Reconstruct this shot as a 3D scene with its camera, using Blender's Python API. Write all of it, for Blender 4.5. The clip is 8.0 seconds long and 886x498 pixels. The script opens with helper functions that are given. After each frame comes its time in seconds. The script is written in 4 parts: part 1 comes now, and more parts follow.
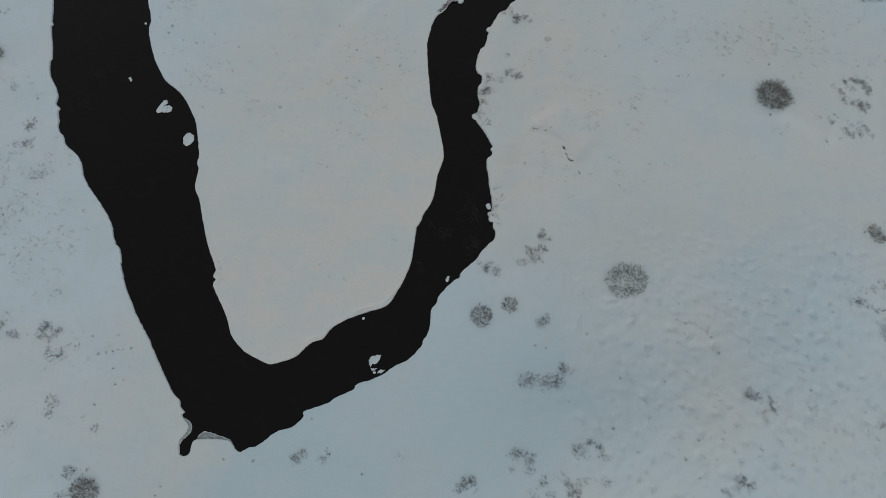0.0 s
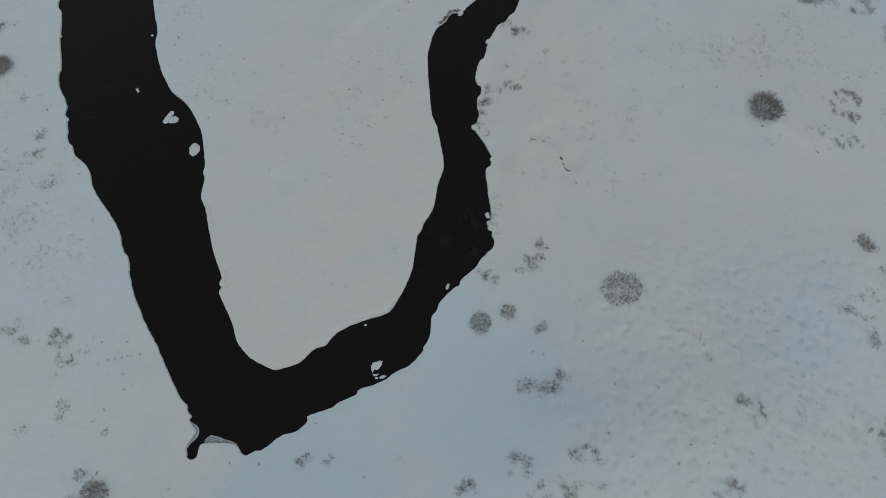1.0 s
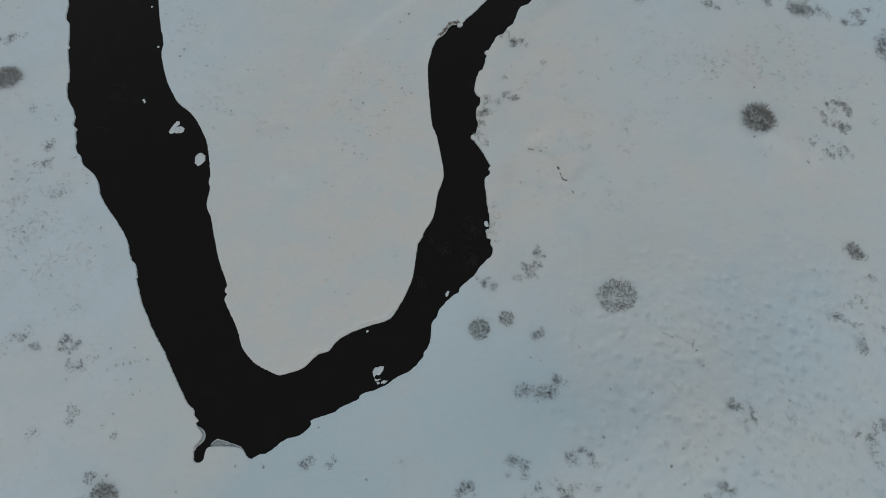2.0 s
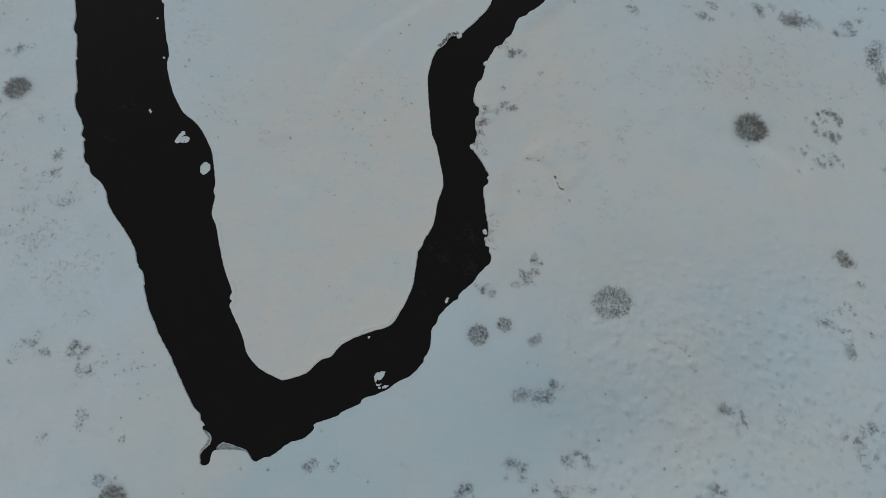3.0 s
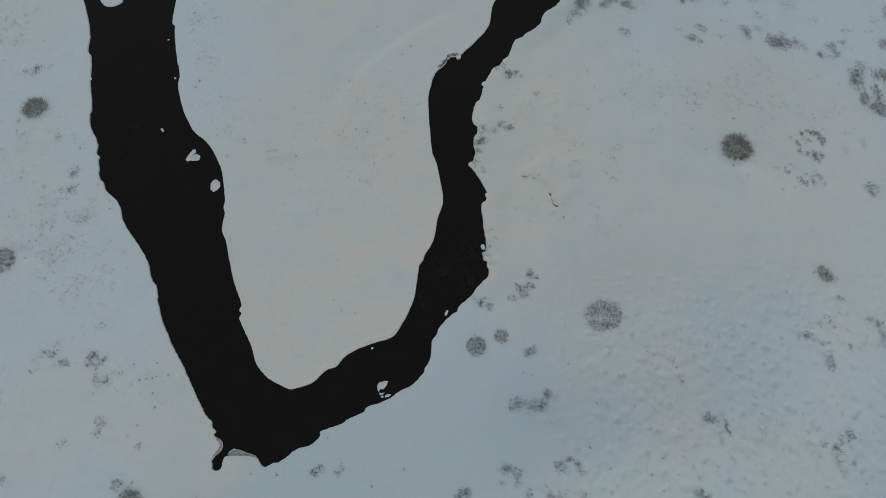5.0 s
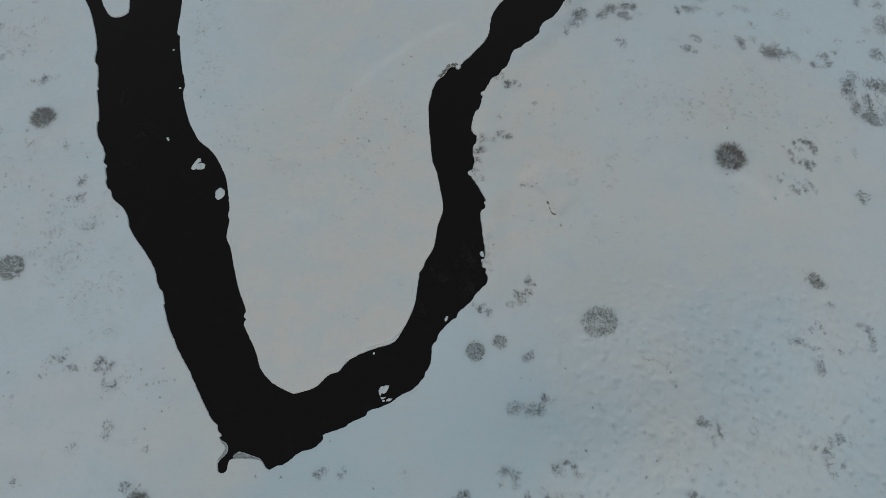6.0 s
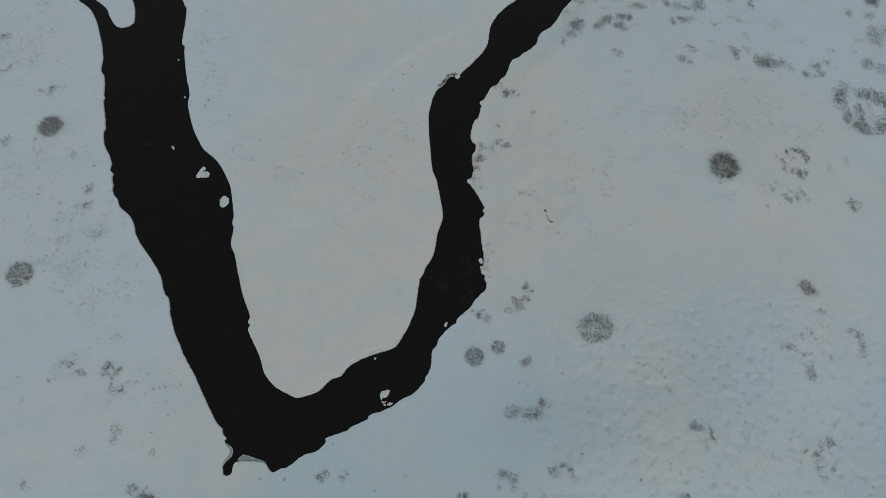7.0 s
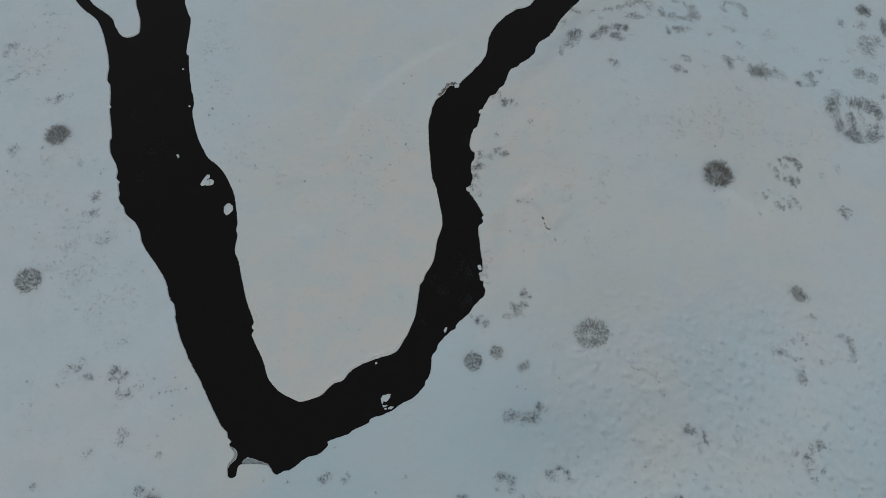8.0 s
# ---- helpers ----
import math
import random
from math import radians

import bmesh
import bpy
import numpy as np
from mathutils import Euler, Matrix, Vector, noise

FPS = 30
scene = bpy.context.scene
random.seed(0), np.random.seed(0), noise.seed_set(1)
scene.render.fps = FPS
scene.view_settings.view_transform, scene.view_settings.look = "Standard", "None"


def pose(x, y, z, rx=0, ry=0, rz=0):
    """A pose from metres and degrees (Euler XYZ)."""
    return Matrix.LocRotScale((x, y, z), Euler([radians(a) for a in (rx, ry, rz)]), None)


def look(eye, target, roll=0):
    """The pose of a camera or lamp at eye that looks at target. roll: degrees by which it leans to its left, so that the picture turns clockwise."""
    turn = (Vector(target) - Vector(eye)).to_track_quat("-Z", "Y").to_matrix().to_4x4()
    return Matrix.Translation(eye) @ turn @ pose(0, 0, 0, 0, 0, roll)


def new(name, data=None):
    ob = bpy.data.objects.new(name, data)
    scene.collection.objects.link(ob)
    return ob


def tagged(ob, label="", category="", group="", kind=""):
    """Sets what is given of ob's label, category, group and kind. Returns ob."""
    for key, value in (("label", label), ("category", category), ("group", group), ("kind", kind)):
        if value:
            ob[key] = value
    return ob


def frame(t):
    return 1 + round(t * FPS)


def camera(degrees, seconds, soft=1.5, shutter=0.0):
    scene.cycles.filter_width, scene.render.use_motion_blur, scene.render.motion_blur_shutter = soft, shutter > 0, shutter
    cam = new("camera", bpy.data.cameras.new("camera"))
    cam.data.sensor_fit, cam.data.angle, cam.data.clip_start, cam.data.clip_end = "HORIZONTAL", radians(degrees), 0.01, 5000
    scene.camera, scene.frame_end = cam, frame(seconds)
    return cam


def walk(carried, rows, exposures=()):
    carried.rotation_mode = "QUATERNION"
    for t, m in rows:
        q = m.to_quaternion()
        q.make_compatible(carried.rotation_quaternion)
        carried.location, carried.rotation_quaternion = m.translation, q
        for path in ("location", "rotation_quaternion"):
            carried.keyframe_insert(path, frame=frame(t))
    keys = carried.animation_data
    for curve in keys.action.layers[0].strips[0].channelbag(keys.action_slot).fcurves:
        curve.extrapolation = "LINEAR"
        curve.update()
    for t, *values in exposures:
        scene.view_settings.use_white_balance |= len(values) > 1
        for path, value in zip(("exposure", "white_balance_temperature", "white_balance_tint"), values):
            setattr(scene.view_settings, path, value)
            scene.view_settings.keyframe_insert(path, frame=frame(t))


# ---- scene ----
cam = camera(63.0, 8.0, soft=0.75)
# A drone that climbs straight up, its camera tilted 66 degrees below the horizon and turned not at all.
DOWN, LEAN = 65.93, 0.93
RISE = [
    (0.0, 0.0, 0.0, 70.0), (0.5, -0.02, 0.01, 71.08), (1.0, -0.03, 0.02, 72.16), (1.5, -0.03, 0.02, 73.24),
    (3.0, 0.0, 0.0, 76.49), (3.5, 0.01, -0.01, 77.57), (4.0, 0.01, -0.01, 78.65), (4.5, 0.0, -0.01, 79.74),
    (6.0, -0.01, -0.01, 83.01), (6.5, 0.0, 0.0, 84.10), (7.0, 0.01, 0.01, 85.18), (7.5, 0.03, 0.01, 86.26), (8.0, 0.05, 0.01, 87.34),
]
walk(cam, [(t, pose(x, y, z, 90 - DOWN) @ pose(0, 0, 0, 0, 0, LEAN)) for t, x, y, z in RISE], exposures=[(0.0, -0.77, 6500, 10), (8.0, -0.83, 6500, 10)])

# ---- daylight: an overcast winter sky ----
world = bpy.data.worlds.new("sky")
scene.world = world
world.use_nodes = True
sky = world.node_tree.nodes.new("ShaderNodeTexSky")
sky.sky_type, sky.sun_disc = "NISHITA", False
sky.sun_elevation, sky.sun_rotation = radians(38), radians(165)
sky.air_density, sky.dust_density, sky.ozone_density = 1.0, 3.0, 1.0
# the cloud layer that hides most of the blue
cover = world.node_tree.nodes.new("ShaderNodeMix")
cover.data_type = "RGBA"
cover.inputs[0].default_value, cover.inputs[7].default_value = 0.85, (5.5, 6.35, 6.6, 1)
back = world.node_tree.nodes["Background"]
back.inputs["Strength"].default_value = 0.10
world.node_tree.links.new(sky.outputs[0], cover.inputs[6])
world.node_tree.links.new(cover.outputs[2], back.inputs["Color"])
sun = new("sun", bpy.data.lights.new("sun", "SUN"))
sun.data.energy, sun.data.angle, sun.data.color = 0.5, radians(40), (1.0, 0.97, 0.94)
sun.matrix_world = look((0, 0, 0), (-math.sin(radians(165)) * math.cos(radians(38)), -math.cos(radians(165)) * math.cos(radians(38)), -math.sin(radians(38))))


# ---- materials ----
def material(name, rough=0.6, spec=0.3):
    m = bpy.data.materials.new(name)
    m.use_nodes = True
    bsdf = m.node_tree.nodes["Principled BSDF"]
    bsdf.inputs["Roughness"].default_value = rough
    bsdf.inputs["Specular IOR Level"].default_value = spec
    return m, m.node_tree, bsdf


def node(tree, kind, **values):
    n = tree.nodes.new(kind)
    for key, value in values.items():
        n.inputs[key].default_value = value
    return n


def cloud(tree, scale, detail=4.0, rough=0.55, lo=0.35, hi=0.65, seed=0.0):
    """Noise in world metres, stretched to 0..1 between lo and hi."""
    place = tree.nodes.new("ShaderNodeNewGeometry")
    shift = tree.nodes.new("ShaderNodeVectorMath")
    shift.inputs[1].default_value = (seed, seed * 1.7, 0)
    tree.links.new(place.outputs["Position"], shift.inputs[0])
    n = node(tree, "ShaderNodeTexNoise", Scale=scale, Detail=detail, Roughness=rough)
    tree.links.new(shift.outputs[0], n.inputs["Vector"])
    ramp = tree.nodes.new("ShaderNodeMapRange")
    ramp.inputs[1].default_value, ramp.inputs[2].default_value = lo, hi
    tree.links.new(n.outputs["Fac"], ramp.inputs[0])
    return ramp.outputs[0]


def mixed(tree, fac, a, b):
    m = tree.nodes.new("ShaderNodeMix")
    m.data_type = "RGBA"
    for value, slot in ((fac, 0), (a, 6), (b, 7)):
        if isinstance(value, (tuple, float)):
            m.inputs[slot].default_value = value
        else:
            tree.links.new(value, m.inputs[slot])
    return m.outputs[2]


def bumped(tree, bsdf, height, strength, distance):
    b = node(tree, "ShaderNodeBump", Strength=strength, Distance=distance)
    tree.links.new(height, b.inputs["Height"])
    old = bsdf.inputs["Normal"].links
    if old:
        tree.links.new(old[0].from_socket, b.inputs["Normal"])
    tree.links.new(b.outputs[0], bsdf.inputs["Normal"])


def snow_material():
    m, tree, bsdf = material("snow", 0.7, 0.2)
    # warmer snow round the bend; bluer to the south and far out, darkest south
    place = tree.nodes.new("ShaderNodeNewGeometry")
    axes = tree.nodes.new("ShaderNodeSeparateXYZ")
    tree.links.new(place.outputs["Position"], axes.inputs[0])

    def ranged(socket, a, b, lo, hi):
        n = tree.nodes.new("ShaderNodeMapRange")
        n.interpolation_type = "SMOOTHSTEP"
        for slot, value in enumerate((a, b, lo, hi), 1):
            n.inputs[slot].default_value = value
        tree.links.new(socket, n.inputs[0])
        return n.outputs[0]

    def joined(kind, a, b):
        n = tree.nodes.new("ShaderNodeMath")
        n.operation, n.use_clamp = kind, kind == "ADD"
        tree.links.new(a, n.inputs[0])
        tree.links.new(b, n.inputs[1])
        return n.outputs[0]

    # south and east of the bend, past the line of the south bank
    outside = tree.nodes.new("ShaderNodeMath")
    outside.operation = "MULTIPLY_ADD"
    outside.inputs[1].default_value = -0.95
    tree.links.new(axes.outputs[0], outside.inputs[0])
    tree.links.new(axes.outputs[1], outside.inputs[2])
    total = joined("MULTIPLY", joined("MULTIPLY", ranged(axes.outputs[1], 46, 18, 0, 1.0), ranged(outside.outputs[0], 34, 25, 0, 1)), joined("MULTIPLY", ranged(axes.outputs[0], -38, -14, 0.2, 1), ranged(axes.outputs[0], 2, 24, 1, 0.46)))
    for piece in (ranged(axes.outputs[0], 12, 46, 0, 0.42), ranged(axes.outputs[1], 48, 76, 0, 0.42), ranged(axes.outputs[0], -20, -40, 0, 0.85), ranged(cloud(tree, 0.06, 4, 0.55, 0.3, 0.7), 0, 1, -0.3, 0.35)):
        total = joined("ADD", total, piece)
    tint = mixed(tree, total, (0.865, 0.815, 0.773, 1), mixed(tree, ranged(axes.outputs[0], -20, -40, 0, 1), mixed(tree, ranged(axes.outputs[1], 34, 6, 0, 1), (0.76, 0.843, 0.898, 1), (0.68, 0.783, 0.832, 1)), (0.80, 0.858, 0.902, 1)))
    blue = mixed(tree, cloud(tree, 0.22, 5, 0.6, 0.45, 0.85, 31), tint, (0.72, 0.80, 0.835, 1))
    rose = mixed(tree, cloud(tree, 0.5, 5, 0.65, 0.57, 0.95, 73), blue, (0.80, 0.765, 0.745, 1))
    crust = mixed(tree, cloud(tree, 1.5, 6, 0.7, 0.54, 1.0, 11), rose, (0.66, 0.70, 0.72, 1))
    litter = mixed(tree, cloud(tree, 2.6, 5, 0.7, 0.64, 0.92, 47), crust, (0.60, 0.545, 0.50, 1))
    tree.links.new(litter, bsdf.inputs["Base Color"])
    bumped(tree, bsdf, cloud(tree, 0.9, 6, 0.6, 0.2, 0.8, 5), 0.4, 0.12)
    bumped(tree, bsdf, cloud(tree, 7.0, 4, 0.6, 0.2, 0.8, 8), 0.15, 0.02)
    return m


def water_material():
    m, tree, bsdf = material("water", 0.06, 0.42)
    bsdf.inputs["IOR"].default_value = 1.33
    tree.links.new(mixed(tree, cloud(tree, 0.5, 6, 0.7, 0.55, 0.9), (0.0056, 0.0023, 0.0016, 1), (0.011, 0.0085, 0.007, 1)), bsdf.inputs["Base Color"])
    bumped(tree, bsdf, cloud(tree, 3.0, 3, 0.5, 0.2, 0.8), 0.05, 0.02)
    return m


def ice_material(name, a, b, scale):
    m, tree, bsdf = material(name, 0.45, 0.4)
    tree.links.new(mixed(tree, cloud(tree, scale, 6, 0.65, 0.35, 0.7), a, b), bsdf.inputs["Base Color"])
    bumped(tree, bsdf, cloud(tree, 5.0, 5, 0.6, 0.2, 0.8), 0.4, 0.03)
    return m


def twig_material(name, a, b):
    m, tree, bsdf = material(name, 0.8, 0.2)
    tree.links.new(mixed(tree, cloud(tree, 3.0, 4, 0.6, 0.35, 0.65), a, b), bsdf.inputs["Base Color"])
    bumped(tree, bsdf, cloud(tree, 40.0, 3, 0.6, 0.2, 0.8), 0.3, 0.005)
    return m


SNOW = snow_material()
WATER = water_material()
FLOE = ice_material("floe_snow", (0.80, 0.83, 0.84, 1), (0.72, 0.75, 0.77, 1), 1.5)
SLUSH = ice_material("grey_ice", (0.22, 0.23, 0.24, 1), (0.56, 0.58, 0.59, 1), 4.5)
BARK = twig_material("bark", (0.20, 0.18, 0.165, 1), (0.31, 0.28, 0.26, 1))
TWIG = twig_material("twig", (0.272, 0.252, 0.236, 1), (0.435, 0.405, 0.38, 1))
FROSTED = twig_material("frosted_twig", (0.325, 0.32, 0.32, 1), (0.52, 0.518, 0.522, 1))
DIRTY_ICE = ice_material("dirty_ice", (0.26, 0.255, 0.25, 1), (0.45, 0.45, 0.445, 1), 6.0)
TURF = twig_material("dark_turf", (0.15, 0.128, 0.11, 1), (0.29, 0.245, 0.21, 1))
FRAZIL = ice_material("wet_slush", (0.016, 0.0165, 0.017, 1), (0.034, 0.035, 0.036, 1), 3.0)
SHELF = ice_material("shore_ice", (0.62, 0.65, 0.66, 1), (0.45, 0.47, 0.48, 1), 1.8)
STALK = twig_material("dry_stalk", (0.37, 0.33, 0.295, 1), (0.54, 0.48, 0.42, 1))


# ---- the course of the river, in metres ----
BANK_OUTER_A = [
    (-57.94, 80.62), (-56.01, 78.62), (-53.89, 76.88), (-53.27, 76.01), (-52.11, 73.73), (-50.26, 68.46), (-49.94, 65.68), (-49.28, 64.58), (-48.66, 61.35), (-48.40, 60.82), (-48.54, 60.55),
    (-47.45, 56.42), (-47.28, 55.50), (-47.42, 55.24), (-47.00, 53.34), (-45.87, 51.48), (-45.53, 50.68), (-45.32, 50.12), (-45.24, 49.01), (-44.72, 48.47), (-44.88, 48.08), (-44.45, 46.84),
    (-44.36, 45.99), (-43.87, 45.08), (-43.56, 44.86), (-42.93, 43.59), (-41.30, 42.14), (-40.52, 40.90), (-40.05, 39.61), (-39.22, 38.34), (-36.00, 34.16), (-34.93, 31.56), (-34.30, 30.78),
    (-33.78, 29.36), (-33.86, 29.16), (-33.71, 28.72), (-32.72, 26.33), (-30.78, 22.87), (-29.87, 21.63), (-26.50, 16.16), (-25.93, 15.39), (-25.35, 14.91), (-25.13, 14.20), (-24.72, 13.72),
    (-24.90, 13.45), (-24.08, 12.44),
]
BANK_OUTER_B = [
    (-24.08, 12.07), (-24.66, 11.00), (-24.53, 9.86), (-24.17, 9.60), (-23.57, 9.87), (-23.41, 10.92), (-22.97, 11.19), (-20.28, 11.12), (-19.83, 10.92), (-19.14, 10.20), (-18.81, 10.10),
    (-18.06, 10.48), (-17.43, 10.54), (-15.55, 11.99), (-14.35, 12.38), (-13.65, 12.87), (-13.16, 13.47), (-13.20, 13.90), (-10.77, 14.87), (-10.41, 15.21), (-8.50, 16.23), (-8.41, 16.51),
    (-7.93, 16.86), (-6.84, 17.16), (-5.60, 17.80), (-4.51, 18.61), (-3.30, 19.21), (-1.94, 20.80), (-1.90, 21.21), (-1.51, 21.81), (-1.19, 22.77), (-1.06, 24.53), (-0.61, 25.15),
    (-0.33, 26.08), (1.17, 27.73), (1.70, 28.00), (1.99, 28.77), (3.54, 30.28), (3.96, 30.94), (5.36, 32.48), (5.62, 33.49), (5.38, 34.02), (5.39, 34.63), (5.02, 34.83),
    (4.97, 35.31), (5.29, 36.21),
]
BANK_OUTER_C = [
    (5.30, 37.60), (5.13, 38.16), (4.78, 41.17), (4.79, 42.12), (4.86, 42.64), (5.25, 43.01), (5.38, 43.54), (5.26, 43.83), (5.52, 44.29), (3.61, 47.69), (3.22, 47.99),
    (3.15, 48.46), (3.74, 48.86), (3.95, 49.73), (3.82, 51.65), (3.96, 52.54), (4.23, 52.96), (4.24, 54.11), (3.84, 54.51), (3.57, 55.42), (4.13, 57.89), (4.61, 58.41),
    (5.04, 60.07), (5.19, 60.68), (4.98, 61.03), (5.40, 61.48), (6.49, 63.65), (7.48, 64.21), (7.93, 65.13), (8.66, 65.82), (9.55, 68.30), (10.24, 68.94), (10.84, 69.26),
    (11.28, 69.90), (12.41, 70.66), (13.48, 71.95), (13.59, 72.70), (14.23, 73.79), (15.76, 75.12), (16.78, 76.57), (18.40, 79.38), (20.95, 82.28),
]
BANK_INNER_A = [
    (-40.90, 80.98), (-39.80, 77.95), (-39.49, 77.62), (-39.23, 75.42), (-38.99, 70.68), (-38.59, 70.26), (-38.34, 68.69), (-37.17, 63.90), (-36.81, 63.02), (-36.45, 61.42), (-36.47, 60.35),
    (-36.26, 59.22), (-34.94, 55.66), (-33.67, 53.43), (-33.13, 52.62), (-31.59, 51.36), (-30.44, 50.01), (-28.79, 47.06), (-27.63, 42.39), (-27.67, 41.44), (-27.41, 40.57), (-27.43, 38.27),
    (-26.79, 36.88), (-25.08, 31.61), (-23.80, 28.57), (-23.93, 27.80), (-23.58, 27.43), (-23.77, 27.11), (-23.77, 26.73), (-22.06, 23.62), (-21.27, 21.65), (-20.78, 20.95), (-19.62, 19.80),
    (-17.23, 18.63), (-16.72, 18.64), (-14.82, 19.25), (-14.30, 19.60), (-13.11, 20.85), (-12.01, 21.28), (-11.35, 22.18), (-10.60, 22.85), (-8.60, 23.91), (-5.76, 24.93), (-4.94, 26.00),
    (-3.48, 29.38), (-2.90, 33.81),
]
BANK_INNER_B = [
    (-2.43, 34.70), (-2.21, 35.52), (-1.44, 36.78), (-1.15, 37.63), (-0.70, 40.56), (-0.22, 42.17), (-0.12, 43.43), (-0.26, 44.55), (-0.97, 48.07), (-1.60, 50.02), (-1.83, 51.78),
    (-2.32, 58.19), (-1.91, 61.33), (-1.58, 62.40), (-1.11, 63.31), (-0.40, 63.93), (0.58, 65.46), (1.66, 65.68), (2.40, 66.41), (3.91, 68.19), (5.87, 70.95), (6.51, 74.50),
    (7.13, 76.15), (8.11, 77.72), (10.53, 80.12), (12.49, 80.84), (13.49, 81.89),
]
ISLAND_TIP = [
    (-48.55, 80.82), (-47.24, 77.13), (-46.88, 74.71), (-47.21, 74.16), (-47.90, 73.71), (-48.73, 73.59), (-49.59, 74.00), (-50.79, 75.73), (-51.27, 76.82), (-52.17, 77.80), (-55.66, 80.67),
]
BANK_OUTER = (
    [(-150.0, 420.0), (-120.0, 250.0), (-92.0, 160.0), (-78.0, 125.0), (-72.0, 105.0), (-65.0, 90.0)] + BANK_OUTER_A + BANK_OUTER_B + BANK_OUTER_C
    + [(28.0, 92.0), (42.0, 103.0), (62.0, 111.0), (95.0, 118.0), (200.0, 130.0), (500.0, 170.0)])
BANK_INNER = (
    [(-132.0, 420.0), (-102.0, 250.0), (-76.0, 160.0), (-60.0, 128.0), (-48.0, 108.0), (-42.5, 92.0)] + BANK_INNER_A + BANK_INNER_B
    + [(20.0, 92.0), (35.0, 107.0), (58.0, 118.0), (93.0, 126.0), (198.0, 139.0), (500.0, 180.0)])
ISLAND = ISLAND_TIP + [(-61.5, 90.0), (-66.5, 104.0), (-68.0, 118.0), (-65.0, 124.0), (-60.0, 119.0), (-53.0, 105.0), (-49.5, 90.0)]
WATER_LEVEL = -0.35
# Knolls of the field east of the bend: height, centre, reach.
KNOLLS = [(5.9, 27, 12, 14, 12), (3.9, 40, 27, 10, 12), (2.8, 20, 28, 9, 9), (3.7, 37, 48, 13, 14), (2.4, 27, 68, 12, 12), (1.4, 14, 44, 8, 10), (2.3, 14, 10, 9, 8)]

# Low steps in the snow: start, bend, end, height.
TERRACES = [((-16.5, 53.0), (-12.0, 67.0), (4.0, 74.5), 0.32), ((-16.5, 41.0), (-20.0, 46.0), (-18.8, 50.0), 0.25), ((8.5, 46.4), (13.5, 46.5), (14.4, 40.2), -0.45), ((35.5, 46.6), (38.5, 45.4), (41.5, 41.5), 0.42)]


# Cracks where slabs of snow sag along the bank: centre, reach, metres inland, depth.
CRACKS = [(-11.5, 21.9, 2.6, 0.26, 0.10), (-7.2, 24.6, 3.0, 0.30, 0.12), (-26.6, 36.2, 2.6, 0.42, 0.10), (-24.6, 31.0, 2.2, 0.40, 0.08), (-23.6, 28.3, 1.6, 0.5, 0.12), (-3.2, 32.6, 2.2, 0.48, 0.10), (-5.0, 26.8, 1.3, 0.2, 0.10), (-4.0, 19.2, 2.0, 0.24, 0.08)]


def flowing(points, step, closed=False, rough=0.1, seed=0.0):
    """A smooth shoreline through the points, drawn out in short steps and frayed a little sideways."""
    pts = [Vector(p) for p in points]
    n, line = len(pts), []
    for i in range(n if closed else n - 1):
        if closed:
            a, b, c, d = (pts[(i + k) % n] for k in (-1, 0, 1, 2))
        else:
            a, b, c, d = pts[max(i - 1, 0)], pts[i], pts[i + 1], pts[min(i + 2, n - 1)]
        length = (c - b).length
        near = abs(b.x) < 80 and b.y < 95
        ma, mc = (c - a) * (length / max((c - a).length, 1e-6)), (d - b) * (length / max((d - b).length, 1e-6))
        count = max(1 if near else 2, int(length / (step if near else step * 12)))
        for k in range(count):
            t = k / count
            t2, t3 = t * t, t * t * t
            line.append(b * (2 * t3 - 3 * t2 + 1) + ma * (t3 - 2 * t2 + t) + c * (-2 * t3 + 3 * t2) + mc * (t3 - t2))
    if not closed:
        line.append(pts[-1])
    out = []
    for i, p in enumerate(line):
        side = line[min(i + 1, len(line) - 1)] - line[max(i - 1, 0)]
        side = Vector((-side.y, side.x)).normalized()
        east = 1.0 if p.x < 1.5 or p.x > 60 else 1.7
        fray = (noise.noise((p.x * 0.55, p.y * 0.55, seed)) + 0.6 * noise.noise((p.x * 1.7, p.y * 1.7, seed + 9)) + 0.4 * noise.noise((p.x * 3.6, p.y * 3.6, seed + 5)))
        # some stretches are smooth, others bitten where slabs of snow have broken off
        torn = max(0.15, min(1.0, 0.5 + 1.6 * noise.noise((p.x * 0.16, p.y * 0.16, seed + 40))))
        bite = noise.noise((p.x * 1.9, p.y * 1.9, seed + 21))
        fray += torn * (2.2 * max(0.0, bite - 0.25) - 1.8 * max(0.0, -0.3 - bite) + 0.75 * noise.noise((p.x * 6.0, p.y * 6.0, seed + 3)))
        out.append(p + side * (rough * east * fray))
    return np.array([tuple(p) for p in out])


SHORES = [flowing(BANK_OUTER, 0.1, False, 0.06, 1.0), flowing(BANK_INNER, 0.1, False, 0.05, 2.0), flowing(ISLAND, 0.12, True, 0.05, 3.0)]


def inside(xy, ring):
    """Whether each point of xy lies in the closed ring."""
    odd = np.zeros(len(xy), bool)
    ax, ay = ring[:, 0], ring[:, 1]
    bx, by = np.roll(ax, -1), np.roll(ay, -1)
    slope = (bx - ax) / np.where(by == ay, 1e-9, by - ay)
    for s in range(0, len(xy), 500):
        x, y = xy[s:s + 500, :1], xy[s:s + 500, 1:]
        odd[s:s + 500] = (((ay > y) != (by > y)) & (x < ax + (y - ay) * slope)).sum(1) % 2 == 1
    return odd


from mathutils import geometry, kdtree

RIVER_RING = np.concatenate([SHORES[0], SHORES[1][::-1]])


